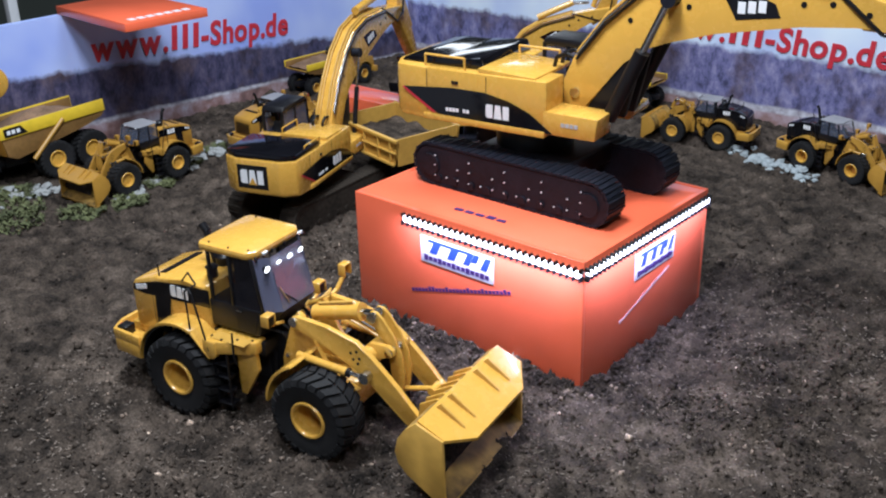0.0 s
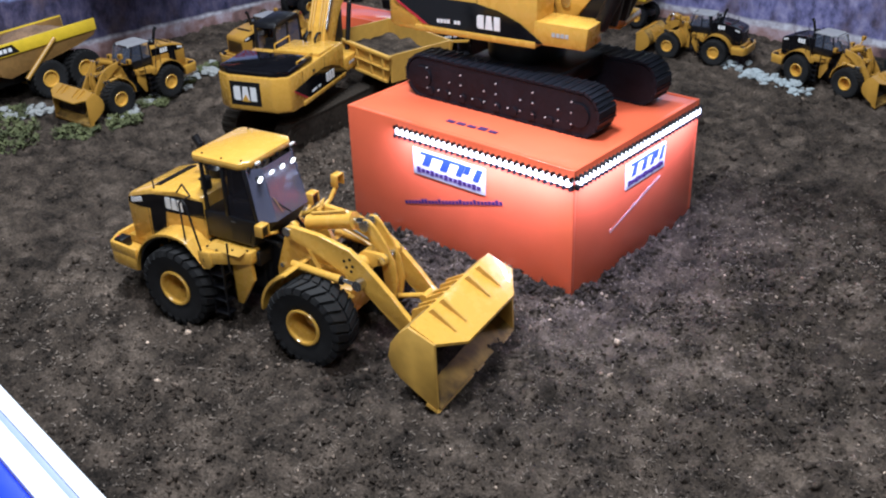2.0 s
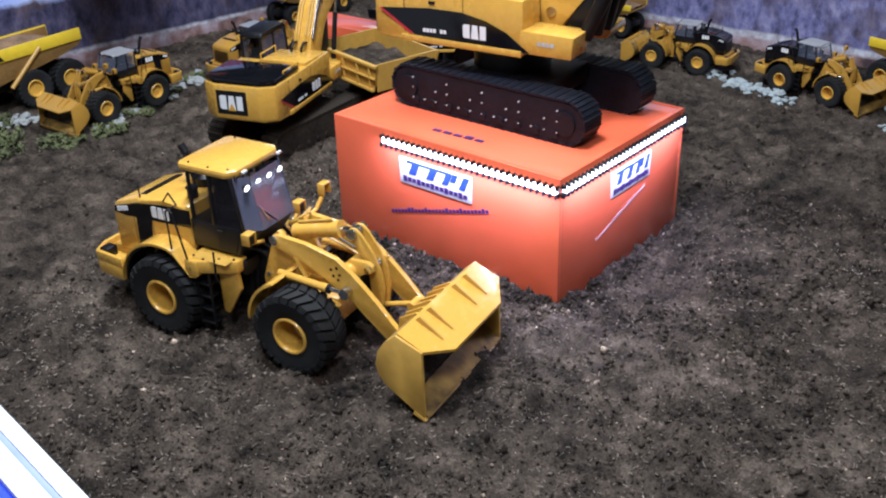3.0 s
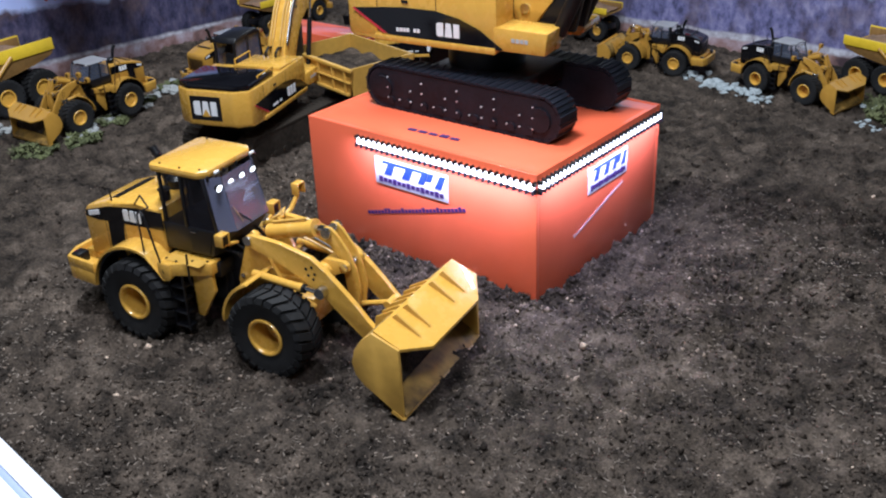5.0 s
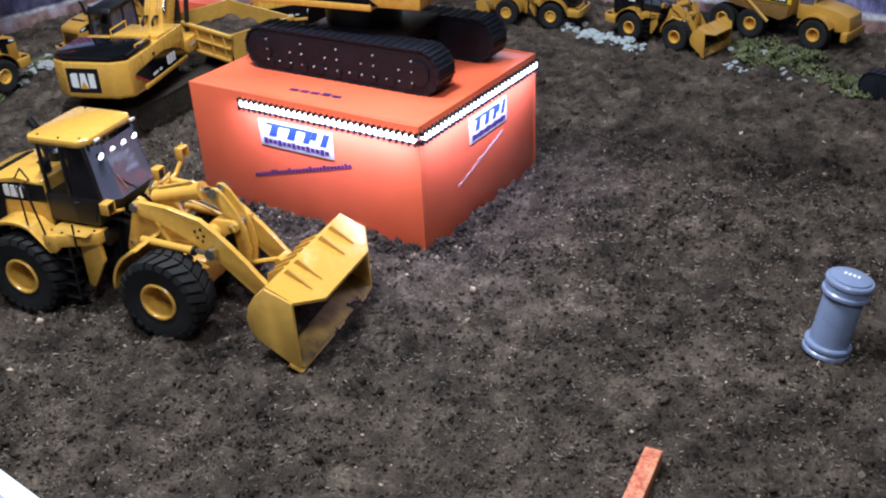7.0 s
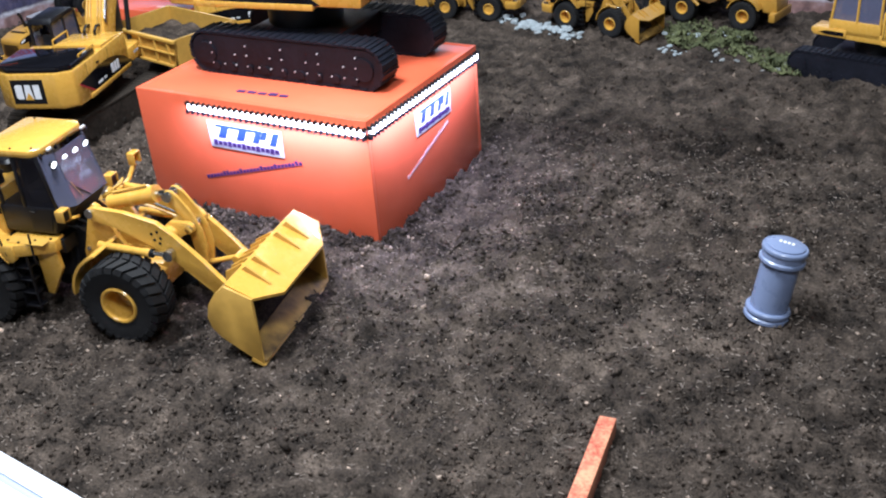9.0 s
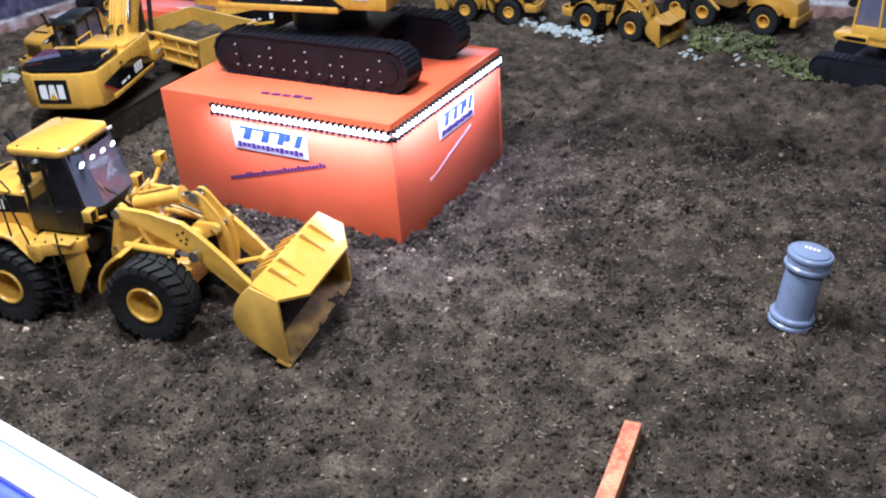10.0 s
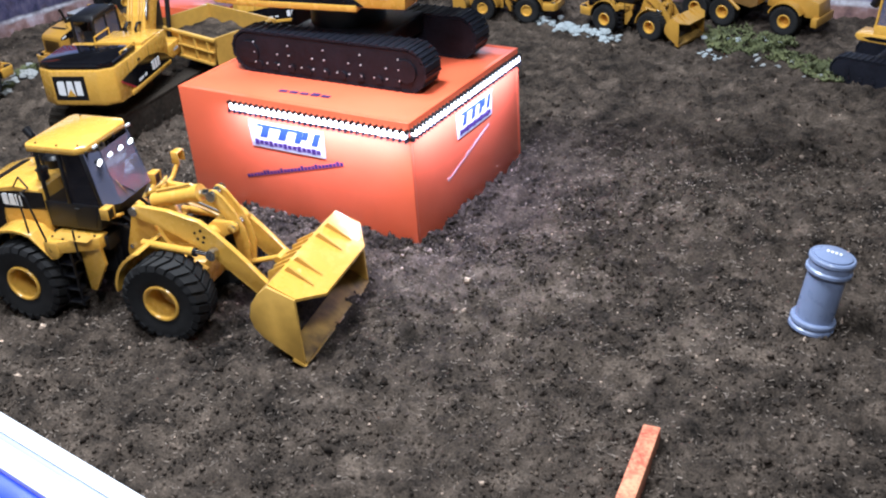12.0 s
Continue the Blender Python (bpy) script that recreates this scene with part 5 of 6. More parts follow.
# ---- further machines along the banners ----
def dump_truck(m, label):
    """An articulated dump truck with three axles."""
    t = thing("dump_truck", m, label, "dump truck", "dump trucks along the banners")

    def add(name, bm, material=YELLOW_DIMMED, parent=None, label="", smooth=30):
        return part(name, scaled(bm, K), material, parent or t, label, smooth)

    w = make_wheel("tyre", km(3.4, -1.15, 0.88), t, w=0.70)
    for x, y in ((3.4, 1.15), (-0.75, -1.15), (-0.75, 1.15), (-2.7, -1.15), (-2.7, 1.15)):
        copy_part(w, km(x, y, 0.88, 0, 11 * x + 20 * y, 0))
    bm = bmesh.new()
    block(bm, (-1.2, 0, 1.15), (5.0, 0.8, 0.5), bevel=0.05)
    block(bm, (3.2, 0, 1.1), (3.2, 0.9, 0.6), bevel=0.05)
    rod(bm, (1.0, 0, 1.15), (2.0, 0, 1.15), 0.3)
    add("chassis", bm, BLACK)
    # open body with sloped floor
    outer = [(-3.65, 2.46), (-3.50, 2.30), (-2.6, 2.06), (1.15, 1.42), (1.60, 1.62), (1.80, 2.95), (-3.65, 3.05)]
    bm = bmesh.new()
    plate(bm, outer, -1.47, -1.37, bevel=0.015)
    body = add("body_side", bm, OCHRE, None, "ochre side wall of the body")
    bm = bmesh.new()
    plate(bm, outer, 1.37, 1.47, bevel=0.015)
    add("body_side", bm, OCHRE, None, "ochre side wall of the body")
    bm = bmesh.new()
    for a, b in zip(outer[:5], outer[1:6]):
        plate(bm, [a, b, (b[0] - 0.02, b[1] + 0.08), (a[0] + 0.02, a[1] + 0.08)], -1.4, 1.4)
    add("body_floor", bm, YELLOW_DUSTY, body)
    for s in (-1, 1):
        bm = bmesh.new()
        plate(bm, [(-3.72, 2.55), (1.85, 2.45), (1.88, 3.02), (-3.72, 3.12)], s * 1.50 - 0.06, s * 1.50 + 0.06, bevel=0.03)
        add("body_rail", bm, YELLOW_BRIGHT, body, "bright yellow top rail")
        bm = bmesh.new()
        plate(bm, [(0.45, 2.54), (1.60, 2.52), (1.62, 2.92), (0.75, 2.94)], s * 1.57 - 0.006, s * 1.57 + 0.006)
        add("badge_plate", bm, BLACK, body, smooth=0)
        bm = bmesh.new()
        for x in (0.9, 1.15, 1.38):
            block(bm, (x, s * 1.581, 2.73), (0.17, 0.01, 0.18))
        add("badge_letters", bm, WHITE, body, smooth=0)
        bm = bmesh.new()
        rod(bm, (0.4, s * 1.45, 1.2), (-1.4, s * 1.55, 2.7), 0.11, seg=12)
        add("tip_cylinder", bm)
    bm = bmesh.new()
    nx, ny = 16, 9
    vs = [[bm.verts.new((-3.4 + 4.9 * i / (nx - 1), -1.36 + 2.72 * j / (ny - 1), 2.62 + 0.62 * math.sin(math.pi * i / (nx - 1)) * math.sin(math.pi * j / (ny - 1)) + 0.12 * noise.noise((i * 0.9, j * 0.9, 4)))) for j in range(ny)] for i in range(nx)]
    for i in range(nx - 1):
        for j in range(ny - 1):
            bm.faces.new((vs[i][j], vs[i + 1][j], vs[i + 1][j + 1], vs[i][j + 1]))
    add("load", bm, SAND, body, "heap of reddish brown soil")
    # tractor: hood, fenders, cab
    bm = bmesh.new()
    plate(bm, [(2.9, 1.45), (2.9, 2.55), (4.4, 2.35), (5.25, 2.05), (5.35, 1.1), (4.4, 1.1), (4.3, 1.45)], -0.85, 0.85, bevel=0.07)
    add("engine_hood", bm)
    bm = bmesh.new()
    block(bm, (5.2, 0, 0.95), (0.4, 2.5, 0.55), bevel=0.06)
    add("bumper", bm)
    for s in (-1, 1):
        bm = bmesh.new()
        out = arc(3.4, 0.9, 1.15, 160, 25, 10)
        y0, y1 = sorted((s * 0.8, s * 1.5))
        plate(bm, out + arc(3.4, 0.9, 1.08, 25, 160, 10), y0, y1)
        add("fender", bm)
    bm = bmesh.new()
    block(bm, (2.45, 0, 1.95), (1.0, 1.6, 0.9), bevel=0.05)
    plate(bm, [(1.95, 3.42), (3.1, 3.42), (3.0, 3.55), (2.0, 3.55)], -0.85, 0.85, bevel=0.03)
    for x in (2.0, 3.0):
        for y in (-0.75, 0.75):
            rod(bm, (x, y, 2.3), (x, y, 3.45), 0.05, seg=8)
    cab = add("cab", bm)
    bm = bmesh.new()
    block(bm, (2.5, 0, 2.9), (0.96, 1.44, 1.0))
    o = add("cab_pane", bm, REFLECTION_TINT, cab, smooth=0)
    o.visible_shadow = False
    return t


YELLOW_BRIGHT = mat("bright_yellow_paint", (0.72, 0.50, 0.03), 0.4, var=0.08)
OCHRE = mat("ochre_body_paint", (0.23, 0.125, 0.036), 0.6, var=0.2, scale=80)
PALE_GLASS = glass("pale_cab_glass", (0.20, 0.23, 0.33), alpha_mix=0.86)
PALE_ROOF = mat("pale_roof_plastic", (0.25, 0.25, 0.27), 0.5, var=0.1)
SAND = mat("reddish_soil", (0.20, 0.12, 0.07), 0.95, var=0.35, scale=160, bump=0.7)


def at_scale(x, y, z, turn, k):
    return pose(x, y, z, 0, 0, turn) @ Matrix.Scale(k, 4)


for x, y, turn, k, words in ((-1.318, 0.108, -87, 0.60, "small yellow wheel loader model before the banner, bucket lowered"),
                             (-1.27, 0.52, 92, 0.58, "small yellow wheel loader model behind the excavator"),
                             (-0.425, 1.176, 187, 0.51, "small yellow wheel loader model beside white stones"),
                             (-0.068, 1.164, -12, 0.54, "small yellow wheel loader model beside green moss")):
    o = copy_thing(loader, at_scale(x, y, soil_height(x, y) + 0.002, turn, k))
    tagged(o, words, group="small loaders along the banners")
    for c in o.children_recursive:
        if c.data and c.data.materials[0] in (YELLOW, YELLOW_DUSTY):
            c.material_slots[0].link = "OBJECT"
            c.material_slots[0].material = YELLOW_DIMMED
        if c.name.startswith("rim"):
            c.material_slots[0].material = YELLOW
        if c.name.startswith(("cab_roof", "lamp_lens")):
            c.material_slots[0].link = "OBJECT"
            c.material_slots[0].material = PALE_ROOF
        elif c.name.startswith("engine_hood") and y > 1:
            c.material_slots[0].link = "OBJECT"
            c.material_slots[0].material = HOOD_BLACK
        elif c.name.startswith(("side_pane", "door_pane", "windscreen")):
            c.material_slots[0].link = "OBJECT"
            c.material_slots[0].material = PALE_GLASS
        if c.name.startswith("cab_roof"):
            c.matrix_basis = km(0, 0, 3.75) @ Matrix.Diagonal((0.95, 0.85, 0.5, 1)) @ km(0, 0, -3.75)
        elif c.parent == o and c.name.startswith(("lift_arm", "tilt_lever", "bucket_link", "cross_tube", "lift_cylinder", "tilt_cylinder")):
            # their arms are shorter
            c.matrix_basis = km(0.95, 0, 0) @ Matrix.Diagonal((0.68, 1, 1, 1)) @ km(-0.95, 0, 0)
        elif c.parent == o and c.name.startswith("bucket"):
            c.matrix_basis = km(-0.94, 0, 0)
        elif c.name.startswith("cab_shell"):
            c.matrix_basis = km(-0.2, 0, 2.0) @ Matrix.Diagonal((1, 1, 0.70, 1)) @ km(0.2, 0, -2.0)

truck = dump_truck(at_scale(-1.552, -0.037, soil_height(-1.545, 0) - 0.001, -88, 0.72) @ pose(0, 0, 0, 6), "yellow articulated dump truck model loaded with soil")
for x, y, turn, k, words in ((-1.545, 0.93, 90, 0.66, "yellow articulated dump truck model close to the banner corner"),
                             (-0.74, 1.315, 180, 0.58, "yellow articulated dump truck model seen from its tail"),
                             (0.156, 1.292, -11.5, 0.77, "yellow articulated dump truck model beside green moss")):
    tagged(copy_thing(truck, at_scale(x, y, soil_height(x, y) + 0.002, turn, k)), words)


def tipper_trailer():
    """A short open trailer with a ribbed body on a dark chassis."""
    t = thing("tipper_trailer", pose(-0.826, 0.478, 0.0, 0, 0, -11.6), "yellow ribbed open trailer half filled with soil", "trailer")
    w, d, z0, h = 0.252, 0.17, 0.092, 0.060
    low, top = w / 2 - 0.004, w / 2
    for name, s in (("front_wall", -1), ("back_wall", 1)):
        bm = bmesh.new()
        a0, a1 = sorted((s * d / 2, s * (d / 2 - 0.004)))
        plate(bm, [(-low, z0), (low - 0.012, z0), (top, z0 + h), (-top, z0 + h)], a0, a1)
        part(name, bm, YELLOW_DUSTY, t, smooth=0)
    for s in (-1, 1):
        bm = bmesh.new()
        a0, a1 = sorted((s * (w / 2 - 0.010), s * (w / 2 - 0.006)))
        plate(bm, [(-d / 2 + 0.005, z0), (d / 2 - 0.005, z0), (d / 2 - 0.005, z0 + h), (-d / 2 + 0.005, z0 + h)], a0, a1, axis="x")
        part("side_wall", bm, YELLOW_DUSTY, t, smooth=0)
    for z, th, cut in ((z0 + 0.003, 0.006, 0.012), (z0 + 0.030, 0.004, 0.006), (z0 + h - 0.003, 0.007, 0.0)):
        bm = bmesh.new()
        block(bm, (-cut / 2, -d / 2 - 0.003, z), (w - cut, 0.006, th), bevel=0.001)
        part("rib", bm, YELLOW_DUSTY, t)
    for x in (-0.112, -0.058, 0.0, 0.054, 0.100):
        bm = bmesh.new()
        block(bm, (x, -d / 2 - 0.0025, z0 + h / 2), (0.005, 0.005, h), bevel=0.001)
        part("upright_rib", bm, YELLOW_DUSTY, t)
    bm = bmesh.new()
    nx = 18
    vs = [[bm.verts.new(((i / (nx - 1) - 0.5) * (w - 0.022), (j / (nx - 1) - 0.5) * (d - 0.010), z0 + 0.026 + 0.012 * noise.noise((i * 0.4, j * 0.4, 2.0)))) for j in range(nx)] for i in range(nx)]
    for i in range(nx - 1):
        for j in range(nx - 1):
            bm.faces.new((vs[i][j], vs[i + 1][j], vs[i + 1][j + 1], vs[i][j + 1]))
    part("soil_fill", bm, PEAT, t)
    bm = bmesh.new()
    block(bm, (0, 0.01, z0 + 0.003), (w - 0.024, d - 0.03, 0.006))
    part("body_floor", bm, YELLOW_DUSTY, t)
    bm = bmesh.new()
    block(bm, (0, 0.02, z0 - 0.020), (w * 0.9, 0.04, 0.038), bevel=0.002)
    part("chassis", bm, BLACK, t)
    for x in (-0.03, 0.07):
        for y in (-0.035, 0.065):
            bm = bmesh.new()
            lathe(bm, [(0.0, -0.011), (0.026, -0.012), (0.033, -0.008), (0.034, 0.0), (0.033, 0.008), (0.026, 0.012), (0.0, 0.011)], 24)
            o = part("wheel", bm, RUBBER, t)
            o.matrix_basis = pose(x, y, 0.033)
    for x in (-0.03, 0.07):
        bm = bmesh.new()
        rod(bm, (x, -0.03, 0.034), (x, 0.06, 0.034), 0.006)
        block(bm, (x, 0.02, 0.05), (0.02, 0.03, 0.034))
        part("axle", bm, BLACK, t)
    return t


tipper_trailer()


# ---- pipe, painted bar, shelf ----
def pipe_piece():
    t = thing("pipe_piece", pose(0.607, 0.03, -0.005, -5.0, 8.0), "short grey plastic pipe with two sleeve collars standing on peat", "pipe")
    bm = bmesh.new()
    turn = Matrix.Rotation(radians(-90), 4, "X")
    r = 0.0255
    lathe(bm, [(r, -0.094), (r, -0.016)], 40, turn, caps=False)
    part("tube", bm, GREY_PVC, t)
    for z0, z1 in ((0.0, 0.018), (0.088, 0.112)):
        bm = bmesh.new()
        prof = [(r - 0.002, -z1), (r + 0.0035, -z1), (r + 0.005, -z1 + 0.002), (r + 0.005, -z1 + 0.006), (r + 0.003, -z1 + 0.008), (r + 0.003, -z0 - 0.008), (r + 0.005, -z0 - 0.006), (r + 0.005, -z0 - 0.002), (r, -z0)]
        lathe(bm, prof, 40, turn)
        part("collar", bm, GREY_PVC, t)
    bm = bmesh.new()
    lathe(bm, [(0.0, -0.1165), (r - 0.004, -0.116), (r, -0.114), (r, -0.111)], 40, turn)
    cap = part("end_cap", bm, GREY_PVC, t)
    bm = bmesh.new()
    for i in range(4):
        block(bm, (-0.008 + i * 0.0055, 0.0, 0.1168), (0.0035, 0.006, 0.0006))
    part("moulded_mark", bm, WHITE, cap, smooth=0)
    return t


pipe_piece()


def painted_bar():
    t = thing("wooden_bar", pose(0.497, -0.289, 0.0, 0, 0, 7), "orange painted wooden bar with red flecks on peat", "bar")
    bm = bmesh.new()
    block(bm, (0, -0.19, 0.008), (0.0205, 0.38, 0.026), bevel=0.0012)
    part("bar_body", bm, ORANGE_WOOD, t)
    return t


painted_bar()


def boom_arm():
    """The elbow of a machine's boom that stands at the table's edge."""
    t = thing("boom_arm", pose(-1.50, -0.115, 0.0), "yellow rounded boom elbow rising beside the banner", "boom")
    bm = bmesh.new()
    pts = arc(0.0, 0.262, 0.036, 90, -90, 14) + [(-0.28, 0.226), (-0.30, -0.01), (-0.38, -0.01), (-0.36, 0.298)]
    plate(bm, pts, -0.016, 0.016, bevel=0.004, axis="x")
    part("boom", bm, YELLOW, t)
    bm = bmesh.new()
    block(bm, (0, -0.34, 0.002), (0.12, 0.14, 0.03), bevel=0.004)
    part("foot", bm, STEEL_DARK, t)
    return t


boom_arm()


def display_shelf():
    """An orange board that lies on the banner's top edge and reaches over the table."""
    t = thing("shelf_board", pose(-1.496, 0.262, 0.3465, 0, 0, -3.5), "orange board lying on top of the banner wall", "shelf board")
    bm = bmesh.new()
    block(bm, (0, 0, 0.010), (0.330, 0.220, 0.020), bevel=0.001)
    part("board", bm, ORANGE, t)
    for i in range(7):
        bm = bmesh.new()
        block(bm, (0.135, -0.075 + i * 0.024, 0.0205), (0.020, 0.017, 0.001))
        part("letter_bar", bm, WHITE, t, smooth=0)
    return t


display_shelf()


# ---- stones, moss and crumbs ----
STONE = mat("pale_stone", (0.31, 0.32, 0.32), 0.85, var=0.3, scale=120, bump=0.5)
WHITE_STONE = mat("white_stone", (0.42, 0.46, 0.48), 0.7, var=0.3, scale=160, bump=0.5, second=(0.16, 0.20, 0.22))
MOSS = mat("green_moss", (0.115, 0.125, 0.055), 0.95, var=0.5, scale=150, bump=0.5, second=(0.045, 0.055, 0.025))


def stone_mesh(seed, material):
    bm = bmesh.new()
    bmesh.ops.create_icosphere(bm, subdivisions=2, radius=1.0)
    for v in bm.verts:
        n = v.co.normalized()
        k = 1 + 0.50 * noise.noise(n * 1.6 + Vector((seed * 7.3, 0, 0))) + 0.34 * noise.noise(n * 3.4 + Vector((0, seed * 3.1, 0)))
        v.co = n * k
        v.co.z *= 0.7
    bmesh.ops.recalc_face_normals(bm, faces=bm.faces)
    me = bpy.data.meshes.new("stone")
    bm.to_mesh(me)
    bm.free()
    me.materials.append(material)
    return me


def scatter_stones(n, place, size, material, label, group, seed):
    rnd = random.Random(seed)
    meshes = [stone_mesh(seed + i, material) for i in range(5)]
    for _ in range(n):
        x, y = place(rnd)
        s = rnd.uniform(*size)
        ob = new("stone", rnd.choice(meshes))
        ob.matrix_basis = pose(x, y, soil_height(x, y) + s * 0.3, rnd.uniform(-15, 15), rnd.uniform(-15, 15), rnd.uniform(0, 360)) @ Matrix.Diagonal((s * rnd.uniform(0.8, 1.5), s, s * rnd.uniform(0.6, 1.0), 1))
        tagged(ob, label, "stone", group)


def along(a, b, spread):
    def pick(rnd):
        k = rnd.random()
        return a[0] + (b[0] - a[0]) * k + rnd.gauss(0, spread), a[1] + (b[1] - a[1]) * k + rnd.gauss(0, spread)
    return pick


scatter_stones(46, along((-1.24, -0.02), (-1.37, 0.40), 0.016), (0.006, 0.014), STONE, "pale grey stone at the foot of the banner bank", "stones on the bank", 3)
scatter_stones(26, along((-1.46, -0.22), (-1.42, 0.05), 0.03), (0.006, 0.015), STONE, "pale grey stone at the foot of the banner bank", "stones on the bank", 9)
scatter_stones(130, along((-0.37, 1.190), (-0.10, 1.090), 0.016), (0.003, 0.011), WHITE_STONE, "bright white stone in the peat bank", "white stones", 14)
scatter_stones(34, along((0.12, 1.165), (0.30, 1.155), 0.012), (0.003, 0.009), WHITE_STONE, "bright white stone in the peat bank", "white stones", 17)
scatter_stones(16, along((0.14, 1.04), (0.20, 1.03), 0.012), (0.003, 0.008), WHITE_STONE, "bright white stone in the peat bank", "white stones", 19)
scatter_stones(24, along((0.24, 1.07), (0.44, 1.0), 0.02), (0.003, 0.008), STONE, "pale grey stone among green moss", "stones on the bank", 21)


def moss_patch(name, spots, n, seed, label):
    """Many small tufts: short leaning blades and crumbs."""
    rnd = random.Random(seed)
    verts, faces = [], []
    for _ in range(n):
        cx, cy, r = rnd.choice(spots)
        a, d = rnd.uniform(0, 6.283), r * math.sqrt(rnd.random())
        x, y = cx + d * math.cos(a), cy + d * math.sin(a)
        lump = 0.012 * max(0.0, noise.noise((x * 30, y * 30, seed)) + 0.3)
        z = soil_height(x, y) + lump - 0.001
        for _ in range(3):
            b, l, w = rnd.uniform(0, 6.283), rnd.uniform(0.004, 0.011), rnd.uniform(0.0012, 0.003)
            ux, uy = math.cos(b), math.sin(b)
            i = len(verts)
            verts += [(x - uy * w, y + ux * w, z), (x + uy * w, y - ux * w, z), (x + ux * l * 0.6 + uy * w * 0.6, y + uy * l * 0.6 - ux * w * 0.6, z + l * 0.7), (x + ux * l, y + uy * l, z + l * 0.8)]
            faces += [(i, i + 1, i + 2), (i, i + 2, i + 3)]
    me = bpy.data.meshes.new(name)
    me.from_pydata(verts, [], faces)
    me.materials.append(MOSS)
    return tagged(new(name, me), label, "moss", kind="stuff")


moss_patch("moss", [(-1.33, -0.20, 0.06), (-1.40, -0.17, 0.07), (-1.47, -0.12, 0.05), (-1.26, -0.08, 0.05), (-1.22, 0.02, 0.04), (-1.27, 0.13, 0.035), (-1.33, 0.26, 0.03), (-1.36, 0.36, 0.03)], 2600, 5, "green and yellowish moss on the bank below the banner")
moss_patch("moss", [(0.17, 1.12, 0.05), (0.24, 1.11, 0.05), (0.30, 1.08, 0.04), (0.38, 1.04, 0.05), (0.42, 1.0, 0.04), (0.15, 1.20, 0.06), (0.27, 1.17, 0.05)], 2200, 6, "green and yellowish moss on the bank below the banner")


def crumb_field(name, n, pick, lo, hi, power, seed, label):
    """Loose crumbs and chips of peat."""
    rnd = random.Random(seed)
    verts, faces = [], []
    while n > 0:
        x, y = pick(rnd)
        if noise.noise((x * 9, y * 9, 2.2)) < rnd.uniform(-0.75, 0.35):
            continue
        if -BOX_W - 0.002 < x < 0.002 and -0.002 < y < BOX_D + 0.002:
            continue
        n -= 1
        s = lo + (hi - lo) * rnd.random() ** power
        z = soil_height(x, y) + s * 0.2
        turn = Euler((rnd.uniform(0, 6.3), rnd.uniform(0, 6.3), rnd.uniform(0, 6.3))).to_matrix()
        ax = (s * rnd.uniform(0.8, 1.5), s * rnd.uniform(0.7, 1.1), s * rnd.uniform(0.6, 1.0))
        i = len(verts)
        for p in ((1, 0, 0), (-1, 0, 0), (0, 1, 0), (0, -1, 0), (0, 0, 1), (0, 0, -1)):
            q = turn @ Vector((p[0] * ax[0] * rnd.uniform(0.5, 1.3), p[1] * ax[1] * rnd.uniform(0.5, 1.3), p[2] * ax[2] * rnd.uniform(0.5, 1.2)))
            verts.append((x + q.x, y + q.y, z + q.z))
        for a, b, c in ((0, 2, 4), (2, 1, 4), (1, 3, 4), (3, 0, 4), (2, 0, 5), (1, 2, 5), (3, 1, 5), (0, 3, 5)):
            faces.append((i + a, i + b, i + c))
    return stuff(name, verts, faces, label)


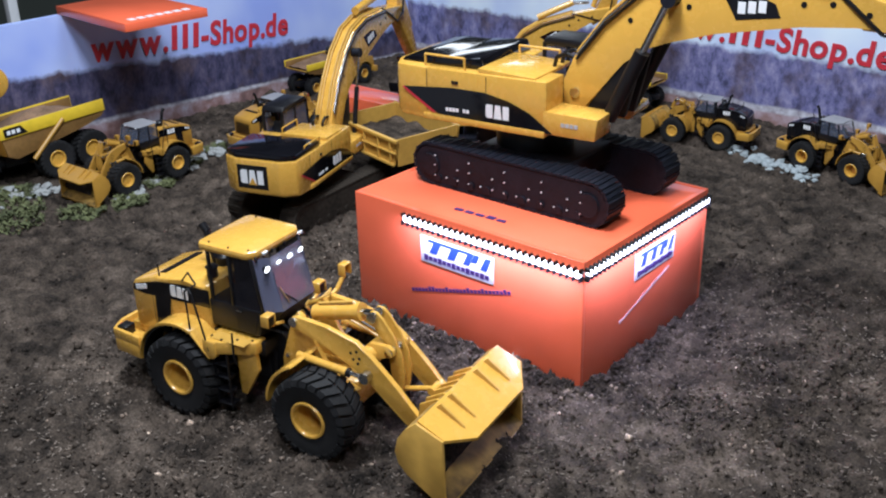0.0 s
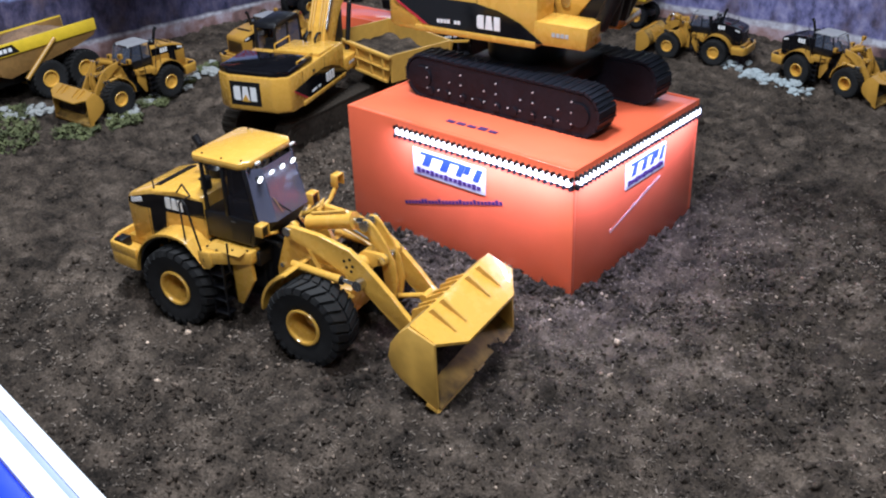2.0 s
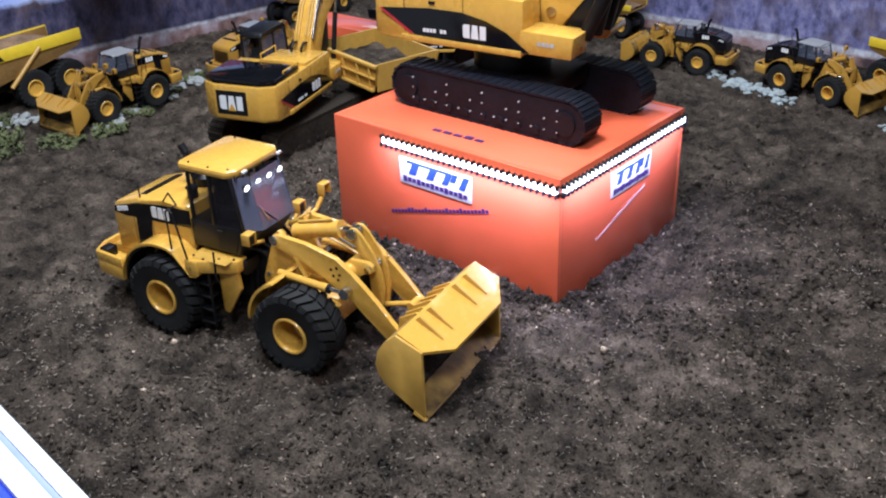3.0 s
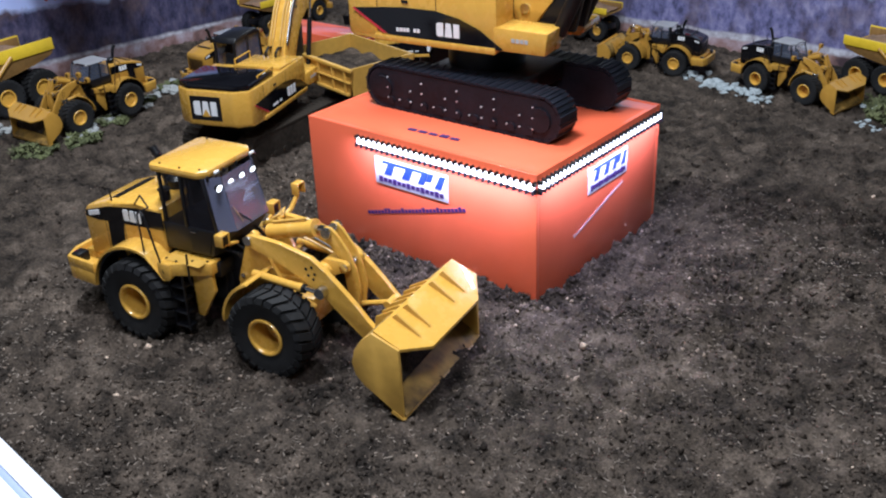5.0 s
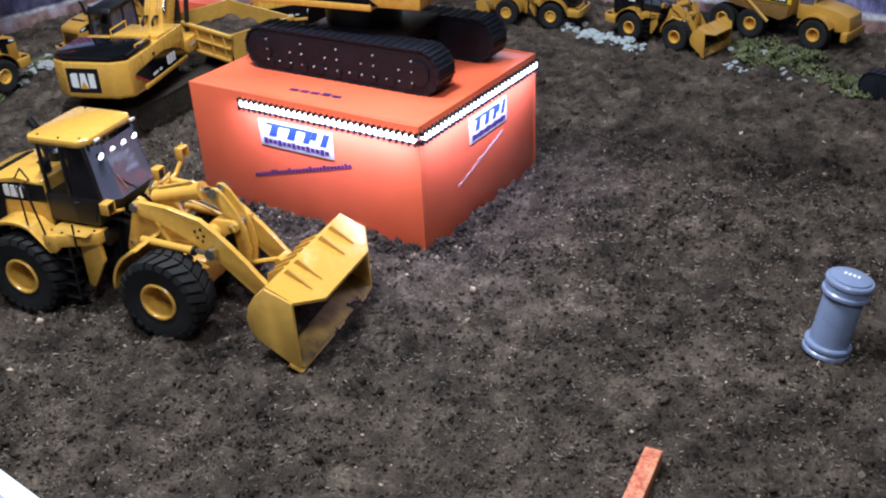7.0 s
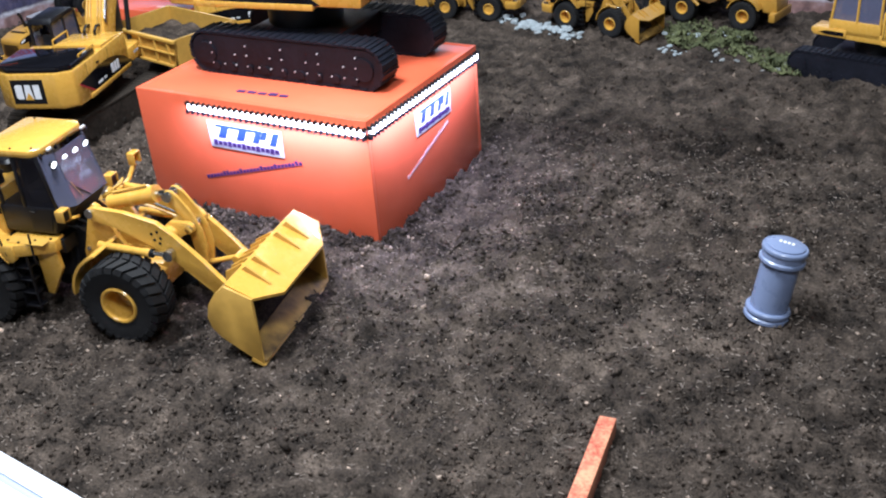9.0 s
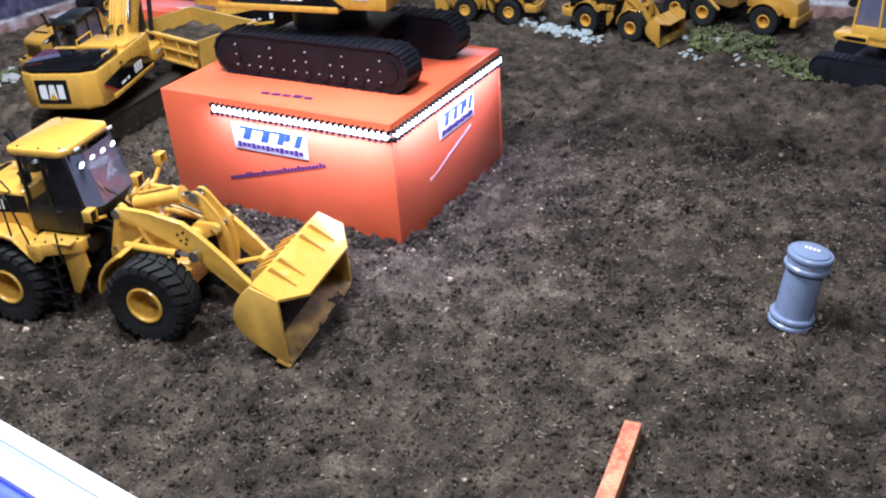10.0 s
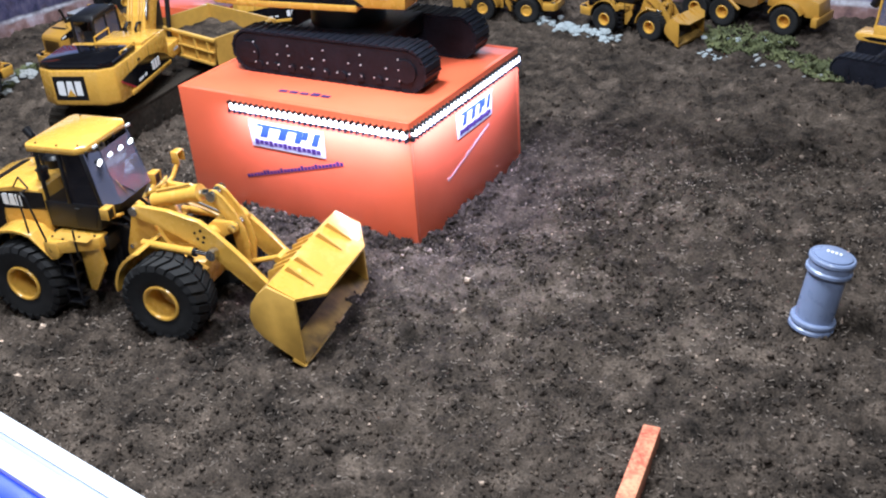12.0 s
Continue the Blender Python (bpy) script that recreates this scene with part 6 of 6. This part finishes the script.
def stuff(name, verts, faces, label, smooth=True, material=None):
    me = bpy.data.meshes.new(name)
    me.from_pydata(verts, [], faces)
    me.materials.append(material or CRUMB)
    me.polygons.foreach_set("use_smooth", [smooth] * len(me.polygons))
    return tagged(new(name, me), label, "soil", kind="stuff")


def fibres(n, pick, seed):
    """Fine pale root fibres lying on the peat."""
    rnd = random.Random(seed)
    verts, faces = [], []
    for _ in range(n):
        x, y = pick(rnd)
        a, l, w = rnd.uniform(0, 6.3), rnd.uniform(0.0012, 0.007) , rnd.uniform(0.0003, 0.0009)
        z = soil_height(x, y) + 0.0015
        ux, uy, rise = math.cos(a), math.sin(a), rnd.uniform(-0.2, 0.5)
        i = len(verts)
        for k in (0.0, 1.0):
            for px, pz in ((-w, 0), (w, 0), (0, w * 1.6)):
                verts.append((x + ux * l * k - uy * px, y + uy * l * k + ux * px, z + pz + rise * l * k))
        faces += [(i, i + 1, i + 4, i + 3), (i + 1, i + 2, i + 5, i + 4), (i + 2, i, i + 3, i + 5)]
    return stuff("peat_fibre", verts, faces, "fine pale root fibres lying on the peat", False, FIBRE)


def in_field(x0, x1, y0, y1):
    return lambda rnd: (rnd.uniform(x0, x1), rnd.uniform(y0, y1))


def round_box(rnd):
    """Close to the box's foot."""
    d = abs(rnd.gauss(0, 0.013)) + 0.002
    if rnd.random() < 0.55:
        return rnd.uniform(-BOX_W, 0.01), -d
    return d, rnd.uniform(-0.01, BOX_D)


CRUMB = soil_material("peat_crumb", True)
FIBRE = mat("root_fibre", (0.22, 0.18, 0.15), 0.9, var=0.5, scale=90, second=(0.07, 0.056, 0.047))
crumb_field("peat_crumbs", 70000, in_field(-0.75, 0.95, -0.80, 0.60), 0.0008, 0.0048, 4, 1, "loose brown peat crumbs with pale flecks")
crumb_field("peat_crumbs", 28000, in_field(-1.60, 1.30, -0.60, 1.30), 0.0012, 0.0065, 4, 2, "loose brown peat crumbs with pale flecks")
crumb_field("peat_clods", 1500, in_field(-0.80, 1.00, -0.80, 0.90), 0.0025, 0.0105, 2.2, 11, "dark peat clods scattered over the table")
crumb_field("peat_clods", 2600, round_box, 0.0015, 0.0080, 3, 4, "dark peat clods heaped against the orange box")
fibres(13000, in_field(-0.75, 0.95, -0.80, 0.60), 8)
